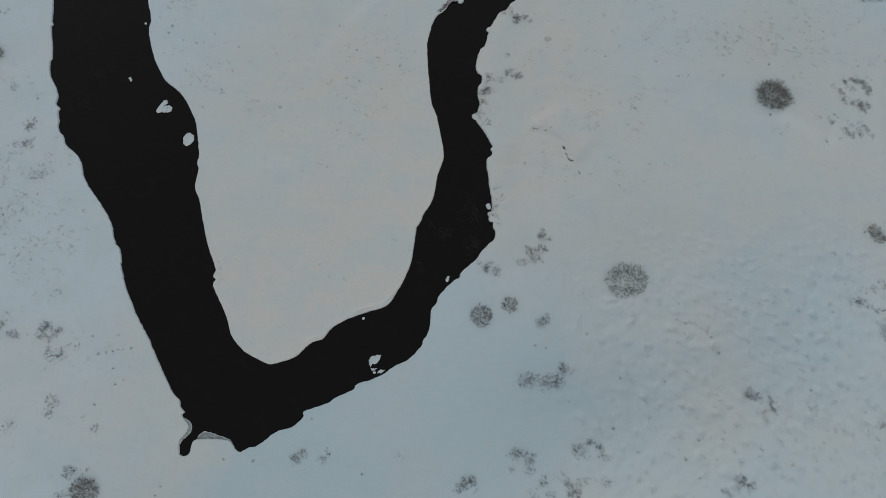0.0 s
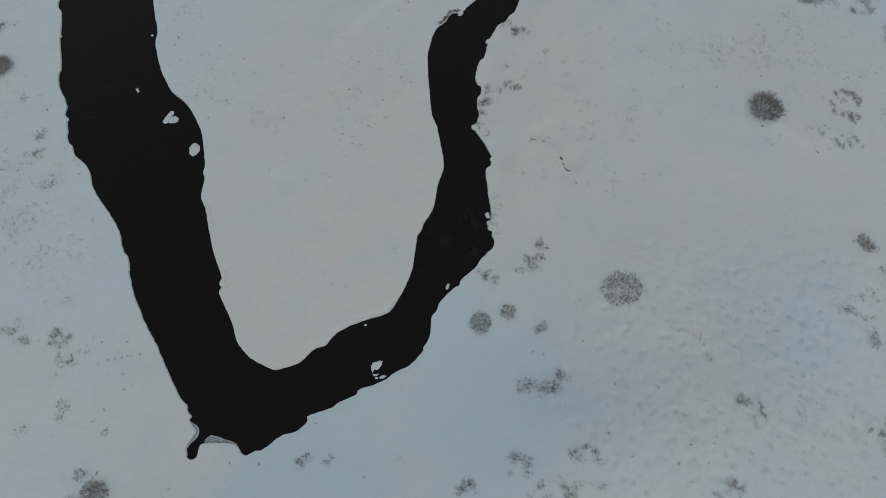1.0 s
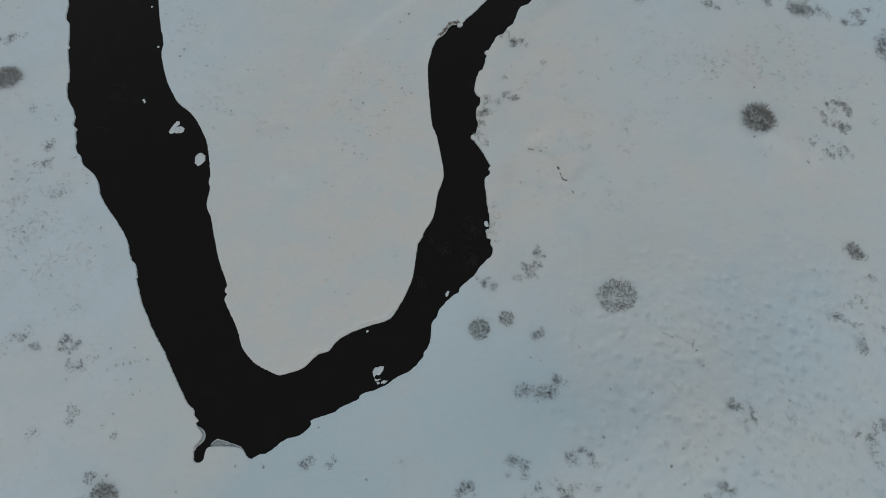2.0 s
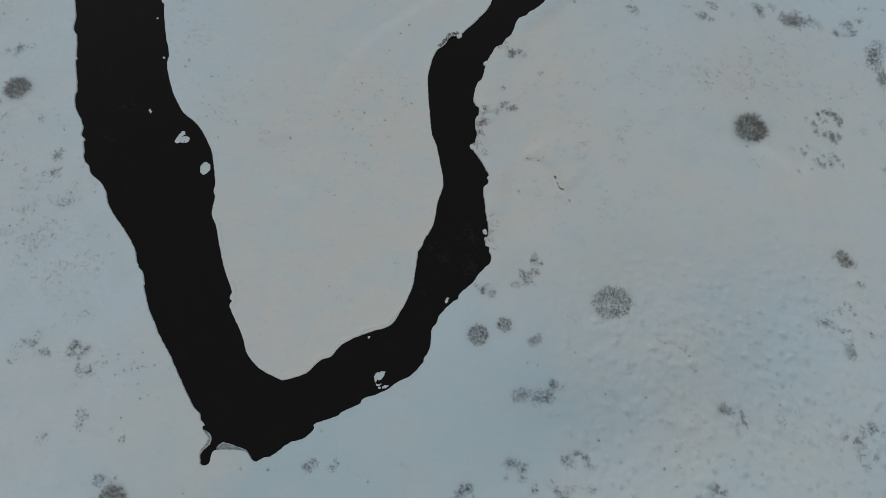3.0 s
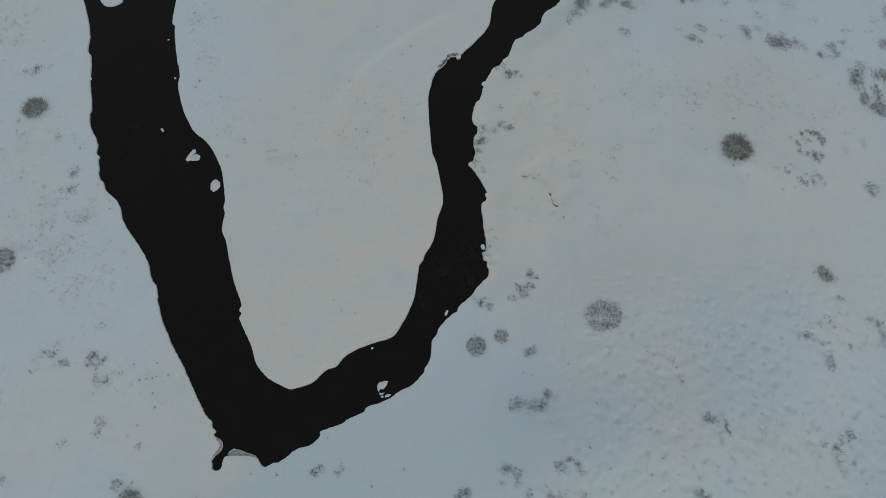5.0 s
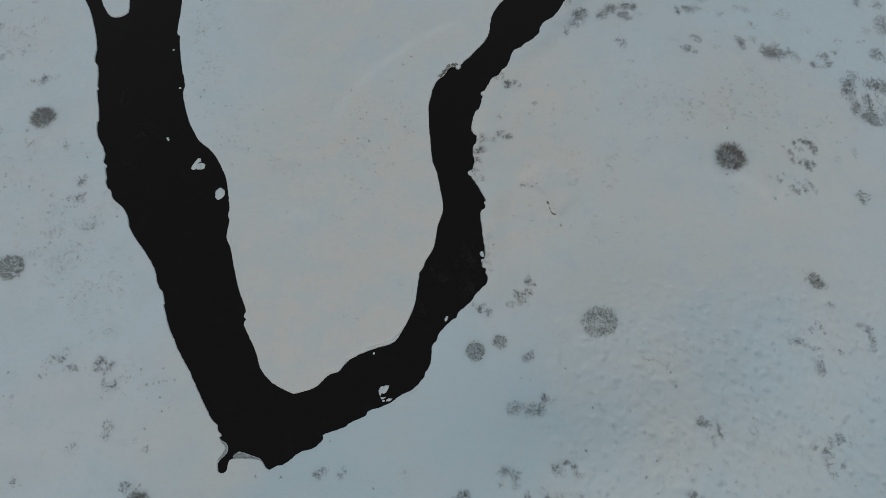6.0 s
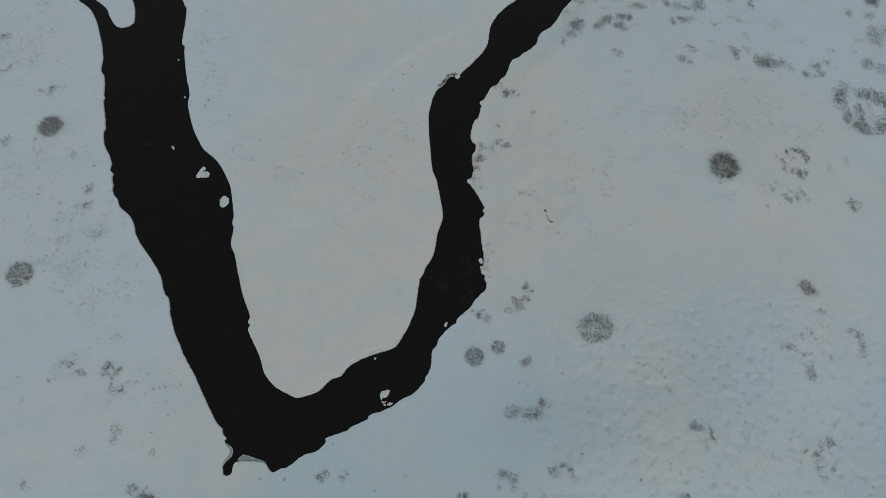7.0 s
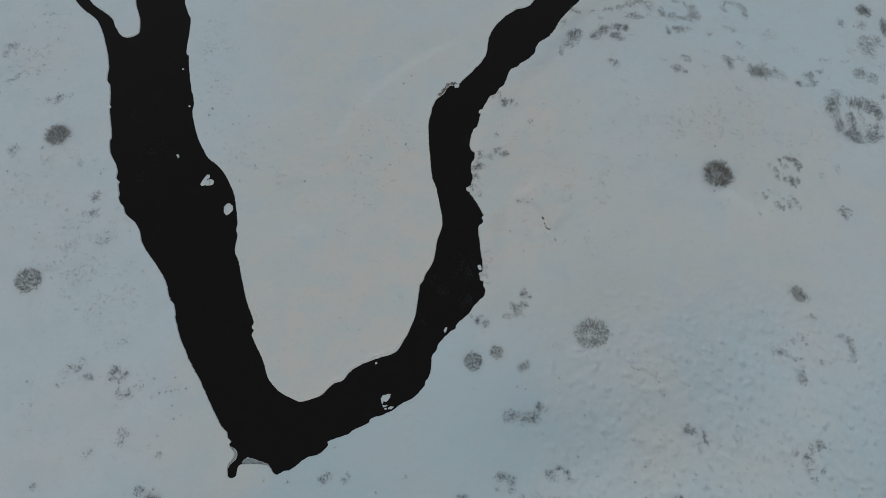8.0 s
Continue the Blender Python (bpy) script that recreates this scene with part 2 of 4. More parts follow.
SHORE_POINTS = np.concatenate(SHORES)
SHORE_TREE = kdtree.KDTree(len(SHORE_POINTS))
for i, p in enumerate(SHORE_POINTS):
    SHORE_TREE.insert((p[0], p[1], 0), i)
SHORE_TREE.balance()


def shore_distance(xy):
    """Metres from the shoreline, positive on land and negative in the river."""
    xy = np.asarray(xy, float)
    last = len(SHORE_POINTS) - 1
    k = np.array([SHORE_TREE.find((x, y, 0))[1] for x, y in xy])
    best = np.hypot(*(xy - SHORE_POINTS[k]).T)
    for a, b in ((np.maximum(k - 1, 0), k), (k, np.minimum(k + 1, last))):
        a, b = SHORE_POINTS[a], SHORE_POINTS[b]
        d = b - a
        dd = np.maximum((d * d).sum(1), 1e-9)
        t = np.where(dd < 30, np.clip(((xy - a) * d).sum(1) / dd, 0, 1), 0)
        best = np.minimum(best, np.hypot(*(xy - a - d * t[:, None]).T) + (dd >= 30) * 1e6)
    wet = inside(xy, RIVER_RING) & ~inside(xy, SHORES[2])
    return np.where(wet, -best, best)


def smooth(a, b, v):
    t = np.clip((v - a) / (b - a), 0, 1)
    return t * t * (3 - 2 * t)


def heights(xy, d=None):
    """The height of snow or river bed at each point."""
    xy = np.asarray(xy, float)
    d = shore_distance(xy) if d is None else d
    x, y = xy[:, 0], xy[:, 1]
    z = sum(a * np.exp(-((x - u) / p) ** 2 - ((y - v) / q) ** 2) for a, u, v, p, q in KNOLLS) * smooth(0.1, 3.5, d)
    near = (np.abs(x) < 120) & (y < 130) & (y > -60)
    swell, drift, hummock = np.zeros(len(xy)), np.zeros(len(xy)), np.zeros(len(xy))
    for i in np.nonzero(near & (d > -0.5))[0]:
        p, q = x[i], y[i]
        swell[i] = noise.noise((p * 0.07, q * 0.07, 4.0))
        drift[i] = noise.noise((p * 0.33, q * 0.33, 7.0)) + 0.5 * noise.noise((p * 0.8, q * 0.8, 2.0))
        hummock[i] = 0.4 * noise.noise((p * 0.9, q * 0.7, 12.0)) + 0.28 * noise.noise((p * 2.1, q * 1.7, 3.0)) - 1.7 * max(0.0, noise.noise((p * 0.95, q * 0.8, 33.0)) - 0.25) - 2.3 * max(0.0, noise.noise((p * 1.6, q * 1.2, 51.0)) - 0.27)
    rough = smooth(7, 20, x) * smooth(36, 22, y) + 0.25 * smooth(6, 16, x) + 0.15 * smooth(-30, -40, x)
    z += 0.2 * (swell + 0.4) * smooth(0.5, 6, d) + 0.05 * drift * smooth(0.2, 1.5, d) + 0.26 * rough * hummock * smooth(0.5, 3, d)
    # an old shore terrace that bends across the tongue of land
    for (ax, ay), (bx, by), (cx, cy), lift in TERRACES:
        t = np.clip(((x - ax) * (cx - ax) + (y - ay) * (cy - ay)) / ((cx - ax) ** 2 + (cy - ay) ** 2), 0, 1)
        ex = (1 - t) ** 2 * ax + 2 * t * (1 - t) * bx + t * t * cx
        ey = (1 - t) ** 2 * ay + 2 * t * (1 - t) * by + t * t * cy
        nx, ny = -(cy - ay), cx - ax
        over = ((x - ex) * nx + (y - ey) * ny) / math.hypot(nx, ny)
        z += lift * smooth(-0.6, 0.6, over) * smooth(7.0, 1.0, over) * smooth(0, 0.2, t) * smooth(1, 0.8, t) * smooth(0.4, 2, d)
    bank = -0.02 - 0.05 * smooth(0.6, 0.1, d) - 0.20 * smooth(0.02, -0.02, d) - 0.38 * smooth(-0.005, -0.03, d) - 0.7 * smooth(-0.1, -2.5, d)
    for u, v, reach, inland, deep in CRACKS:
        torn = np.clip(0.55 + 0.5 * np.sin(1.9 * x + 0.7 * y) + 0.35 * np.sin(4.3 * y - 2.9 * x), 0, 1)
        bank = bank - deep * torn * smooth(reach, reach * 0.7, np.hypot(x - u, y - v)) * np.exp(-((d - inland) / 0.05) ** 2)
    return np.where(d > 0.3, np.maximum(z, -0.08), z) + bank


def mesh_part(name, verts, faces, mat, parent=None, label="", soft=False):
    """One mesh object from vertices and faces, under its thing if there is one."""
    data = bpy.data.meshes.new(name)
    data.from_pydata([tuple(v) for v in verts], [], [tuple(f) for f in faces])
    data.materials.append(mat)
    if soft:
        data.polygons.foreach_set("use_smooth", [True] * len(data.polygons))
    ob = new(name, data)
    if parent:
        ob.parent = parent
    return tagged(ob, label)


def build_ground():
    rng = np.random.default_rng(5)
    spots = []
    for line in SHORES:
        side = np.roll(line, -1, 0) - np.roll(line, 1, 0)
        side[[0, -1]] = side[[1, -2]]
        side = np.stack([-side[:, 1], side[:, 0]], 1) / np.maximum(np.hypot(side[:, 0], side[:, 1]), 1e-6)[:, None]
        spots.append(line)
        for off in (-0.035, 0.03, 0.12, 0.35):
            for sign in (1, -1):
                p = line + side * off * sign
                d = shore_distance(p)
                spots.append(p[np.abs(d - off) < 0.25 * abs(off) + 0.01])
        for u, v, reach, inland, deep in CRACKS:
            by = np.hypot(line[:, 0] - u, line[:, 1] - v) < reach + 0.5
            for off in (inland - 0.09, inland - 0.03, inland + 0.03, inland + 0.09) if by.any() else ():
                for sign in (1, -1):
                    p = (line + side * off * sign)[by]
                    spots.append(p[np.abs(shore_distance(p) - off) < 0.01])
    spots = np.concatenate(spots)

    def lattice(x0, x1, y0, y1, step):
        gx, gy = np.meshgrid(np.arange(x0, x1, step), np.arange(y0, y1, step))
        p = np.stack([gx.ravel(), gy.ravel()], 1)
        return p + rng.uniform(-0.3, 0.3, p.shape) * step

    fine = lattice(-74, 74, 1, 88, 0.45)
    d = shore_distance(fine)
    fine = fine[(d > 0.5) | ((d < -0.4) & (rng.random(len(d)) < 0.1))]
    humps = lattice(10, 58, 2, 34, 0.28)
    mid = lattice(-130, 130, -50, 150, 2.5)
    mid = mid[~((np.abs(mid[:, 0]) < 74) & (mid[:, 1] > 1) & (mid[:, 1] < 88))]
    far = lattice(-600, 600, -500, 700, 25)
    far = far[~((np.abs(far[:, 0]) < 130) & (far[:, 1] > -50) & (far[:, 1] < 150))]
    rim = lattice(-3000, 3001, -3000, 3001, 400)
    rim = rim[~((np.abs(rim[:, 0]) < 600) & (rim[:, 1] > -500) & (rim[:, 1] < 700))]
    xy = np.concatenate([spots, fine, humps, mid, far, rim])
    flat = geometry.delaunay_2d_cdt([Vector(p) for p in xy], [], [], 0, 1e-4)
    xy = np.array([tuple(v) for v in flat[0]])
    d = shore_distance(xy)
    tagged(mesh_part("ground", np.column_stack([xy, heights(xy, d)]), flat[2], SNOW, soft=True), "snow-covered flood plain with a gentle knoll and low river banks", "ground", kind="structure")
    # the water lies over every stretch of river bed and ends under the banks
    wet = [f for f in flat[2] if min(d[i] for i in f) < 0.0]
    used = sorted({i for f in wet for i in f})
    at = {i: k for k, i in enumerate(used)}
    sheet = [(xy[i][0], xy[i][1], WATER_LEVEL) for i in used]
    tagged(mesh_part("water", sheet, [[at[i] for i in f] for f in wet], WATER), "still black open river water between snowy banks", "water", kind="structure")


build_ground()


# ---- shrubs, stalks and floes ----
def tubes(paths, sides=3):
    """Vertices and faces of tapered rods, each path a list of (point, radius)."""
    verts, faces = [], []
    for path in paths:
        first = len(verts)
        for i, (p, r) in enumerate(path):
            a, b = path[max(i - 1, 0)][0], path[min(i + 1, len(path) - 1)][0]
            way = (b - a).normalized()
            u = way.orthogonal().normalized()
            v = way.cross(u)
            for k in range(sides):
                turn = 2 * math.pi * k / sides
                verts.append(p + (u * math.cos(turn) + v * math.sin(turn)) * r)
        for i in range(len(path) - 1):
            for k in range(sides):
                m = first + i * sides
                faces.append((m + k, m + (k + 1) % sides, m + sides + (k + 1) % sides, m + sides + k))
    return verts, faces


def grown(start, way, length, radius, rnd, bend=0.25, steps=3, tip=0.45):
    """A crooked twig: points with radii, bending upwards a little."""
    p, out = start.copy(), [(start.copy(), radius)]
    for i in range(steps):
        way = (way + Vector((rnd.gauss(0, bend), rnd.gauss(0, bend), rnd.gauss(0.08, bend)))).normalized()
        p = p + way * (length / steps)
        out.append((p.copy(), radius * (1 - (1 - tip) * (i + 1) / steps)))
    return out


def bare_shrub(x, y, rx, ry, dense, tall, seed, label):
    """A leafless shrub of many small stools, each a coral-like fan of twigs with snow between them."""
    rnd = random.Random(seed)
    ground_z = heights([(x, y)])[0]
    thing = new("bare_shrub")
    thing.location = (x, y, ground_z - 0.05)
    r = (rx + ry) / 2
    stools = []
    for tries in range(2600):
        turn, far = rnd.uniform(0, 2 * math.pi), math.sqrt(rnd.random())
        u, v = far * math.cos(turn), far * math.sin(turn)
        if all((u - p) ** 2 + (v - q) ** 2 > (0.165 / r / dense ** 0.5) ** 2 for p, q in stools) and noise.noise((u * r * 1.5, v * r * 1.5, seed)) > (-0.36 if r > 1.5 else -1):
            stools.append((u, v))
    lows = heights([(x + u * rx * 0.86, y + v * ry * 0.86) for u, v in stools]) - ground_z
    twigs = []
    for (u, v), low in zip(stools, lows):
        edge = 0.86 + 0.12 * noise.noise((u * 2.2, v * 2.2, seed + 0.5))
        base = Vector((u * rx * edge, v * ry * edge, low))
        lean = Vector((u * (0.3 + 0.4 * tall) + rnd.gauss(0, 0.32), v * (0.3 + 0.4 * tall) + rnd.gauss(0, 0.32), 0.75)).normalized()
        limb = grown(base, lean, tall * rnd.uniform(0.24, 0.42), 0.013, rnd, 0.14, 3, 0.8)
        v0, f0 = tubes([limb])
        mesh_part("limb", v0, f0, BARK, thing)
        for k in range(rnd.randint(3, 5)):
            side = (lean + Vector((rnd.gauss(0, 0.42), rnd.gauss(0, 0.42), rnd.gauss(0, 0.2)))).normalized()
            fork = grown(limb[rnd.choice((1, 2, 3))][0], side, tall * rnd.uniform(0.16, 0.34), 0.011, rnd, 0.2, 2, 0.8)
            twigs.append(fork)
            if rnd.random() < 0.6:
                out = (side + Vector((rnd.gauss(0, 0.5), rnd.gauss(0, 0.5), rnd.gauss(0, 0.2)))).normalized()
                twigs.append(grown(fork[1][0], out, rnd.uniform(0.1, 0.2), 0.010, rnd, 0.2, 2, 0.8))
    v, f = tubes(twigs)
    mesh_part("crown", v, f, TWIG, thing)
    return tagged(thing, label, "shrub", "bare shrubs on the flood plain")


def sprig(p, rnd, out, size):
    """A small brush of twigs that leans outwards."""
    base = Vector((out[0] * 0.55 + rnd.gauss(0, 0.35), out[1] * 0.55 + rnd.gauss(0, 0.35), 0.9))
    for k in range(rnd.randint(3, 5)):
        way = (base + Vector((rnd.gauss(0, 0.2), rnd.gauss(0, 0.2), 0))).normalized()
        yield grown(p + Vector((rnd.gauss(0, 0.025), rnd.gauss(0, 0.025), -0.06)), way, size * rnd.uniform(0.6, 1.15), 0.0095, rnd, 0.16, 2, 0.75)


def buried_shrub(clumps, seed, group):
    """A low shrub drowned in snow: only the tops of its twigs stand out, clump by clump."""
    rnd = random.Random(seed)
    size = [rx * ry * d for _, _, rx, ry, d in clumps]
    x, y = (sum(c[k] * w for c, w in zip(clumps, size)) / sum(size) for k in (0, 1))
    reach = max(math.hypot(c[0] - x, c[1] - y) + max(c[2], c[3]) for c in clumps)
    ground_z = heights([(x, y)])[0]
    thing = new("buried_shrub")
    thing.location = (x, y, ground_z - 0.04)
    for cx, cy, rx, ry, dense in clumps:
        spots = []
        while len(spots) < max(3, round(rx * ry * math.pi * 31.0 * dense)):
            u, v = rnd.gauss(0, 0.6), rnd.gauss(0, 0.6)
            if u * u + v * v < 1.3:
                spots.append((cx - x + rx * u, cy - y + ry * v))
        lows = heights([(x + u, y + v) for u, v in spots]) - ground_z
        paths = []
        for (u, v), low in zip(spots, lows):
            paths += sprig(Vector((u, v, low + 0.03)), rnd, (u / reach, v / reach), rnd.uniform(0.16, 0.36) * (0.8 + 0.2 * min(dense, 1.6)))
        verts, faces = tubes(paths)
        tagged(mesh_part("twig_clump", verts, faces, FROSTED, thing), kind="stuff")
    total, mean = sum(size), sum(size) / sum(c[2] * c[3] for c in clumps)
    words = "dense" if mean >= 1.2 else "sparse" if mean < 0.6 else "scattered"
    large = "wide ring-shaped" if len(clumps) > 9 else "broad" if total > 2.2 else "low" if total > 0.6 else "small"
    return tagged(thing, f"{large} shrub buried in snow, {words} grey-brown twig tips showing", "shrub", group)


# Shrubs that stand clear of the snow: centre, reach, density, height.
UPRIGHT = [
    (36.4, 48.7, 1.75, 1.95, 1.7, 1.6), (-54.7, 55.6, 1.4, 1.35, 1.6, 1.6), (18.1, 26.45, 2.25, 2.0, 1.0, 0.8), (-53.4, 33.6, 1.75, 1.65, 1.1, 1.1),
    (4.0, 23.7, 1.1, 1.2, 1.5, 0.8), (6.9, 24.9, 0.75, 0.75, 1.5, 0.8), (44.0, 32.0, 0.85, 1.15, 1.15, 0.8), (-32.6, 6.3, 1.3, 1.1, 1.8, 0.9),
]
# Buried shrubs, clump by clump: centre, reach, density.
UPPER_BANK_A = [
    [(19.6, 80.2, 0.75, 0.65, 0.8), (20.4, 79.3, 0.47, 0.64, 1)],
    [(18, 77.2, 0.55, 1, 0.5)],
    [(19.3, 74.3, 1.17, 1.21, 1.5), (18.2, 72.5, 0.89, 1.06, 1), (17.2, 71.2, 0.35, 0.93, 1.1), (19.6, 72.4, 0.71, 0.59, 0.4)],
    [(23.6, 74.8, 0.91, 0.98, 1.4), (22.4, 73.7, 0.81, 1.09, 1.1), (21.8, 73.4, 0.45, 0.48, 0.8)],
    [(25.7, 75.2, 0.82, 0.87, 1.3), (26.9, 75.2, 0.64, 0.88, 1.3), (25.3, 73.4, 0.81, 0.73, 1.7), (25.9, 72.7, 0.72, 0.61, 0.9), (27.4, 73.7, 0.82, 0.49, 0.25)],
    [(25, 79.3, 0.84, 0.52, 0.8), (26.6, 79.7, 0.56, 0.66, 1)],
    [(28.4, 77.8, 1.21, 0.78, 0.9), (29.6, 77.6, 0.56, 0.39, 0.6)],
]
UPPER_BANK_B = [
    [(28.1, 80.5, 1.23, 0.93, 0.7), (29.7, 81.1, 1.15, 0.54, 0.9)],
    [(31.3, 80, 0.95, 1.34, 0.5), (30.8, 78.4, 0.56, 0.53, 0.4)],
    [(24, 68.5, 0.52, 0.46, 0.6), (24.7, 67.9, 0.61, 0.8, 0.9)],
    [(23.4, 77.3, 0.55, 0.38, 0.6)],
    [(22.5, 79, 0.74, 0.51, 0.3)],
]
NORTH_FIELD_A = [
    [(33.1, 78.9, 0.57, 1.2, 1.1)],
    [(34.6, 78.2, 0.95, 0.94, 0.8), (36.1, 78, 0.76, 0.54, 0.9)],
    [(37.8, 80.5, 0.97, 0.97, 0.6), (38.1, 78.9, 0.96, 1.1, 1), (37.4, 77.9, 0.76, 0.94, 0.7)],
    [(33.5, 74.8, 0.46, 1.03, 1.2), (35, 75.4, 1.12, 0.78, 1.1), (36.4, 75.9, 0.85, 0.79, 0.5)],
    [(35.5, 81.6, 0.78, 0.42, 0.8), (36.8, 81.2, 0.39, 0.42, 0.5)],
    [(35.2, 69.9, 0.72, 0.49, 0.9), (35.6, 69.3, 0.54, 0.49, 0.9)],
    [(33.6, 67.4, 0.71, 0.71, 1.3), (34.7, 66.9, 0.53, 0.47, 1)],
    [(31.8, 68.7, 0.62, 0.36, 0.4)],
    [(37.9, 68.1, 0.27, 0.73, 0.5)],
    [(39.9, 75.1, 0.66, 0.66, 0.5)],
    [(39, 71.6, 0.83, 0.38, 0.25)],
]
NORTH_EAST_FIELD_A = [
    [(43, 80.6, 0.59, 1, 0.7), (44.1, 81.8, 1, 0.58, 0.6), (45.6, 81.3, 0.8, 0.73, 0.6), (46.2, 79.7, 0.5, 1.15, 1), (42.9, 78.8, 0.49, 0.56, 0.3)],
    [(42.8, 76.7, 0.97, 0.41, 0.4), (44, 76.2, 0.97, 0.55, 0.5)],
    [(42.3, 69.7, 0.56, 1.15, 1.5), (41.6, 70.5, 0.47, 0.77, 0.8), (44, 70.6, 0.75, 0.91, 0.4)],
    [(45.9, 68.4, 1.12, 1.29, 1.5), (47.2, 68.3, 1.13, 1.3, 1.2), (48.9, 68.5, 0.95, 1.05, 0.8), (47.4, 69.8, 0.76, 0.53, 0.6), (50.1, 67.7, 0.47, 0.79, 0.7), (45.5, 69.6, 0.56, 0.52, 0.3)],
    [(49.1, 75.5, 1.17, 1.13, 0.3)],
    [(44.4, 73.3, 0.67, 0.67, 0.5)],
]
NORTH_EAST_FIELD_B = [
    [(52.2, 66.6, 0.66, 0.66, 1.2), (53.8, 68.1, 1.06, 0.68, 0.9), (54.4, 66.8, 0.67, 0.67, 1.1), (53.3, 66.4, 0.57, 0.4, 0.5), (55.8, 68.9, 0.78, 0.55, 0.6), (56.7, 67.8, 0.58, 0.41, 0.25)],
    [(52.5, 72.6, 1.76, 0.84, 0.15)],
    [(56.9, 70.9, 0.98, 0.57, 0.4)],
    [(60.1, 70.9, 0.6, 0.29, 0.6)],
    [(64.7, 80.9, 0.85, 1.15, 2), (65.5, 80.5, 0.64, 0.82, 1.8)],
    [(60.9, 78.1, 0.72, 0.94, 0.7)],
    [(64, 77.9, 0.83, 0.96, 0.7), (62.8, 77.6, 0.21, 0.31, 0.6)],
    [(67.5, 77.4, 0.74, 1.79, 2)],
    [(64, 73.8, 1.33, 2, 0.9), (65.7, 75.1, 0.52, 0.94, 0.9), (65.9, 74, 0.82, 0.47, 0.5), (64.3, 72, 0.61, 0.46, 0.4)],
]
NORTH_EAST_FIELD_C = [
    [(61.7, 68.7, 0.99, 1.01, 1.1), (63.4, 67.8, 0.9, 1.02, 0.8)],
    [(57.4, 65.2, 0.96, 0.54, 0.4)],
    [(61.2, 72.9, 0.81, 0.75, 0.25)],
    [(43, 64.7, 0.82, 0.37, 0.3)],
    [(65.3, 70, 0.51, 0.75, 0.3)],
    [(64.3, 64.2, 0.59, 0.85, 0.7)],
]
RING_A = [
    [(56.5, 63, 1.14, 1.59, 1.3), (55.8, 61.5, 0.75, 0.91, 0.8), (57.7, 64.7, 0.96, 1.08, 0.35), (56.7, 59.3, 0.93, 1.8, 1.1), (58.6, 60.3, 0.66, 1.84, 1.2), (58.4, 57.7, 1.31, 1.28, 1.6), (60.9, 57.7, 1.13, 1.18, 1.2), (59.6, 56.7, 1.68, 0.39, 0.9), (60.5, 63.3, 1.35, 1.23, 1.2), (59.1, 63.3, 0.58, 1.08, 0.9), (62.1, 62.5, 1.16, 1.24, 1.4), (62.8, 61.4, 0.77, 1.1, 1.3), (61, 59.2, 1.71, 0.53, 0.6), (62.1, 58.5, 0.67, 1.6, 0.9), (60.3, 61.1, 0.57, 1.34, 0.3)],
]
EAST_FIELD_A = [
    [(46.0, 52.2, 0.33, 0.66, 1.3), (47.5, 52.5, 0.99, 0.44, 1.4), (48.6, 51.8, 0.58, 1.12, 1.2), (46.5, 51.1, 0.65, 0.44, 0.5), (45.0, 50.4, 0.40, 0.53, 1.2), (45.0, 49.2, 0.40, 0.63, 1.1), (46.1, 49.2, 0.40, 0.53, 1.3), (47.1, 49.0, 0.48, 0.86, 1.3), (48.0, 49.3, 0.49, 0.54, 1), (47.2, 48.4, 0.64, 0.43, 0.8), (44.0, 51.3, 0.64, 0.64, 0.3)],
]
EAST_FIELD_D = [
    [(42.3, 45.7, 0.46, 0.60, 0.8), (43.2, 46.5, 0.47, 0.30, 0.4), (40.8, 46.0, 0.38, 0.29, 0.5)],
    [(44.0, 44.7, 0.62, 0.70, 0.8), (44.8, 44.5, 0.54, 0.40, 1.2), (45.9, 45.1, 0.39, 0.72, 1), (46.9, 45.7, 0.48, 0.52, 0.9), (47.3, 45.0, 0.40, 0.52, 0.5), (46.4, 46.3, 0.63, 0.42, 0.4), (44.9, 45.9, 0.47, 0.41, 0.4), (43.0, 43.7, 0.23, 0.20, 0.7)],
    [(41.0, 42.7, 0.38, 0.48, 0.4)],
    [(54.0, 45.0, 0.50, 1.11, 1.1), (53.5, 45.2, 0.66, 0.55, 0.4), (54.8, 45.3, 0.50, 0.67, 0.6)],
    [(51.9, 50.7, 0.67, 0.68, 0.3)],
    [(54.6, 51.9, 0.51, 0.94, 0.3)],
]
EAST_FIELD_E = [
    [(35.9, 44.4, 0.47, 0.38, 0.3), (36.3, 43.7, 0.39, 0.29, 0.3), (37.2, 44.8, 0.32, 0.39, 0.2)],
]
EAST_FIELD_B = [
    [(42.9, 32.3, 0.46, 0.74, 0.4), (44.9, 31.8, 0.78, 0.75, 0.9)],
    [(45.4, 29.1, 0.55, 0.56, 0.7)],
    [(40.1, 24.3, 0.67, 0.6, 1.1), (39.3, 24.3, 0.44, 0.51, 0.4)],
    [(41.2, 23.8, 0.52, 0.34, 0.8), (42.2, 23.5, 0.67, 0.35, 0.8)],
    [(41.8, 25.7, 0.53, 0.44, 0.6), (41, 25.6, 0.6, 0.52, 0.3), (42.9, 26.2, 0.68, 0.53, 0.4), (43.7, 25.6, 0.23, 0.27, 0.7)],
    [(42.4, 21.8, 0.67, 0.52, 1.1), (42.6, 21, 0.6, 0.43, 1.1), (41.9, 21.1, 0.6, 0.51, 0.4)],
    [(45.4, 23.6, 0.38, 0.36, 1.2), (44.6, 23.7, 0.3, 0.36, 0.5)],
]
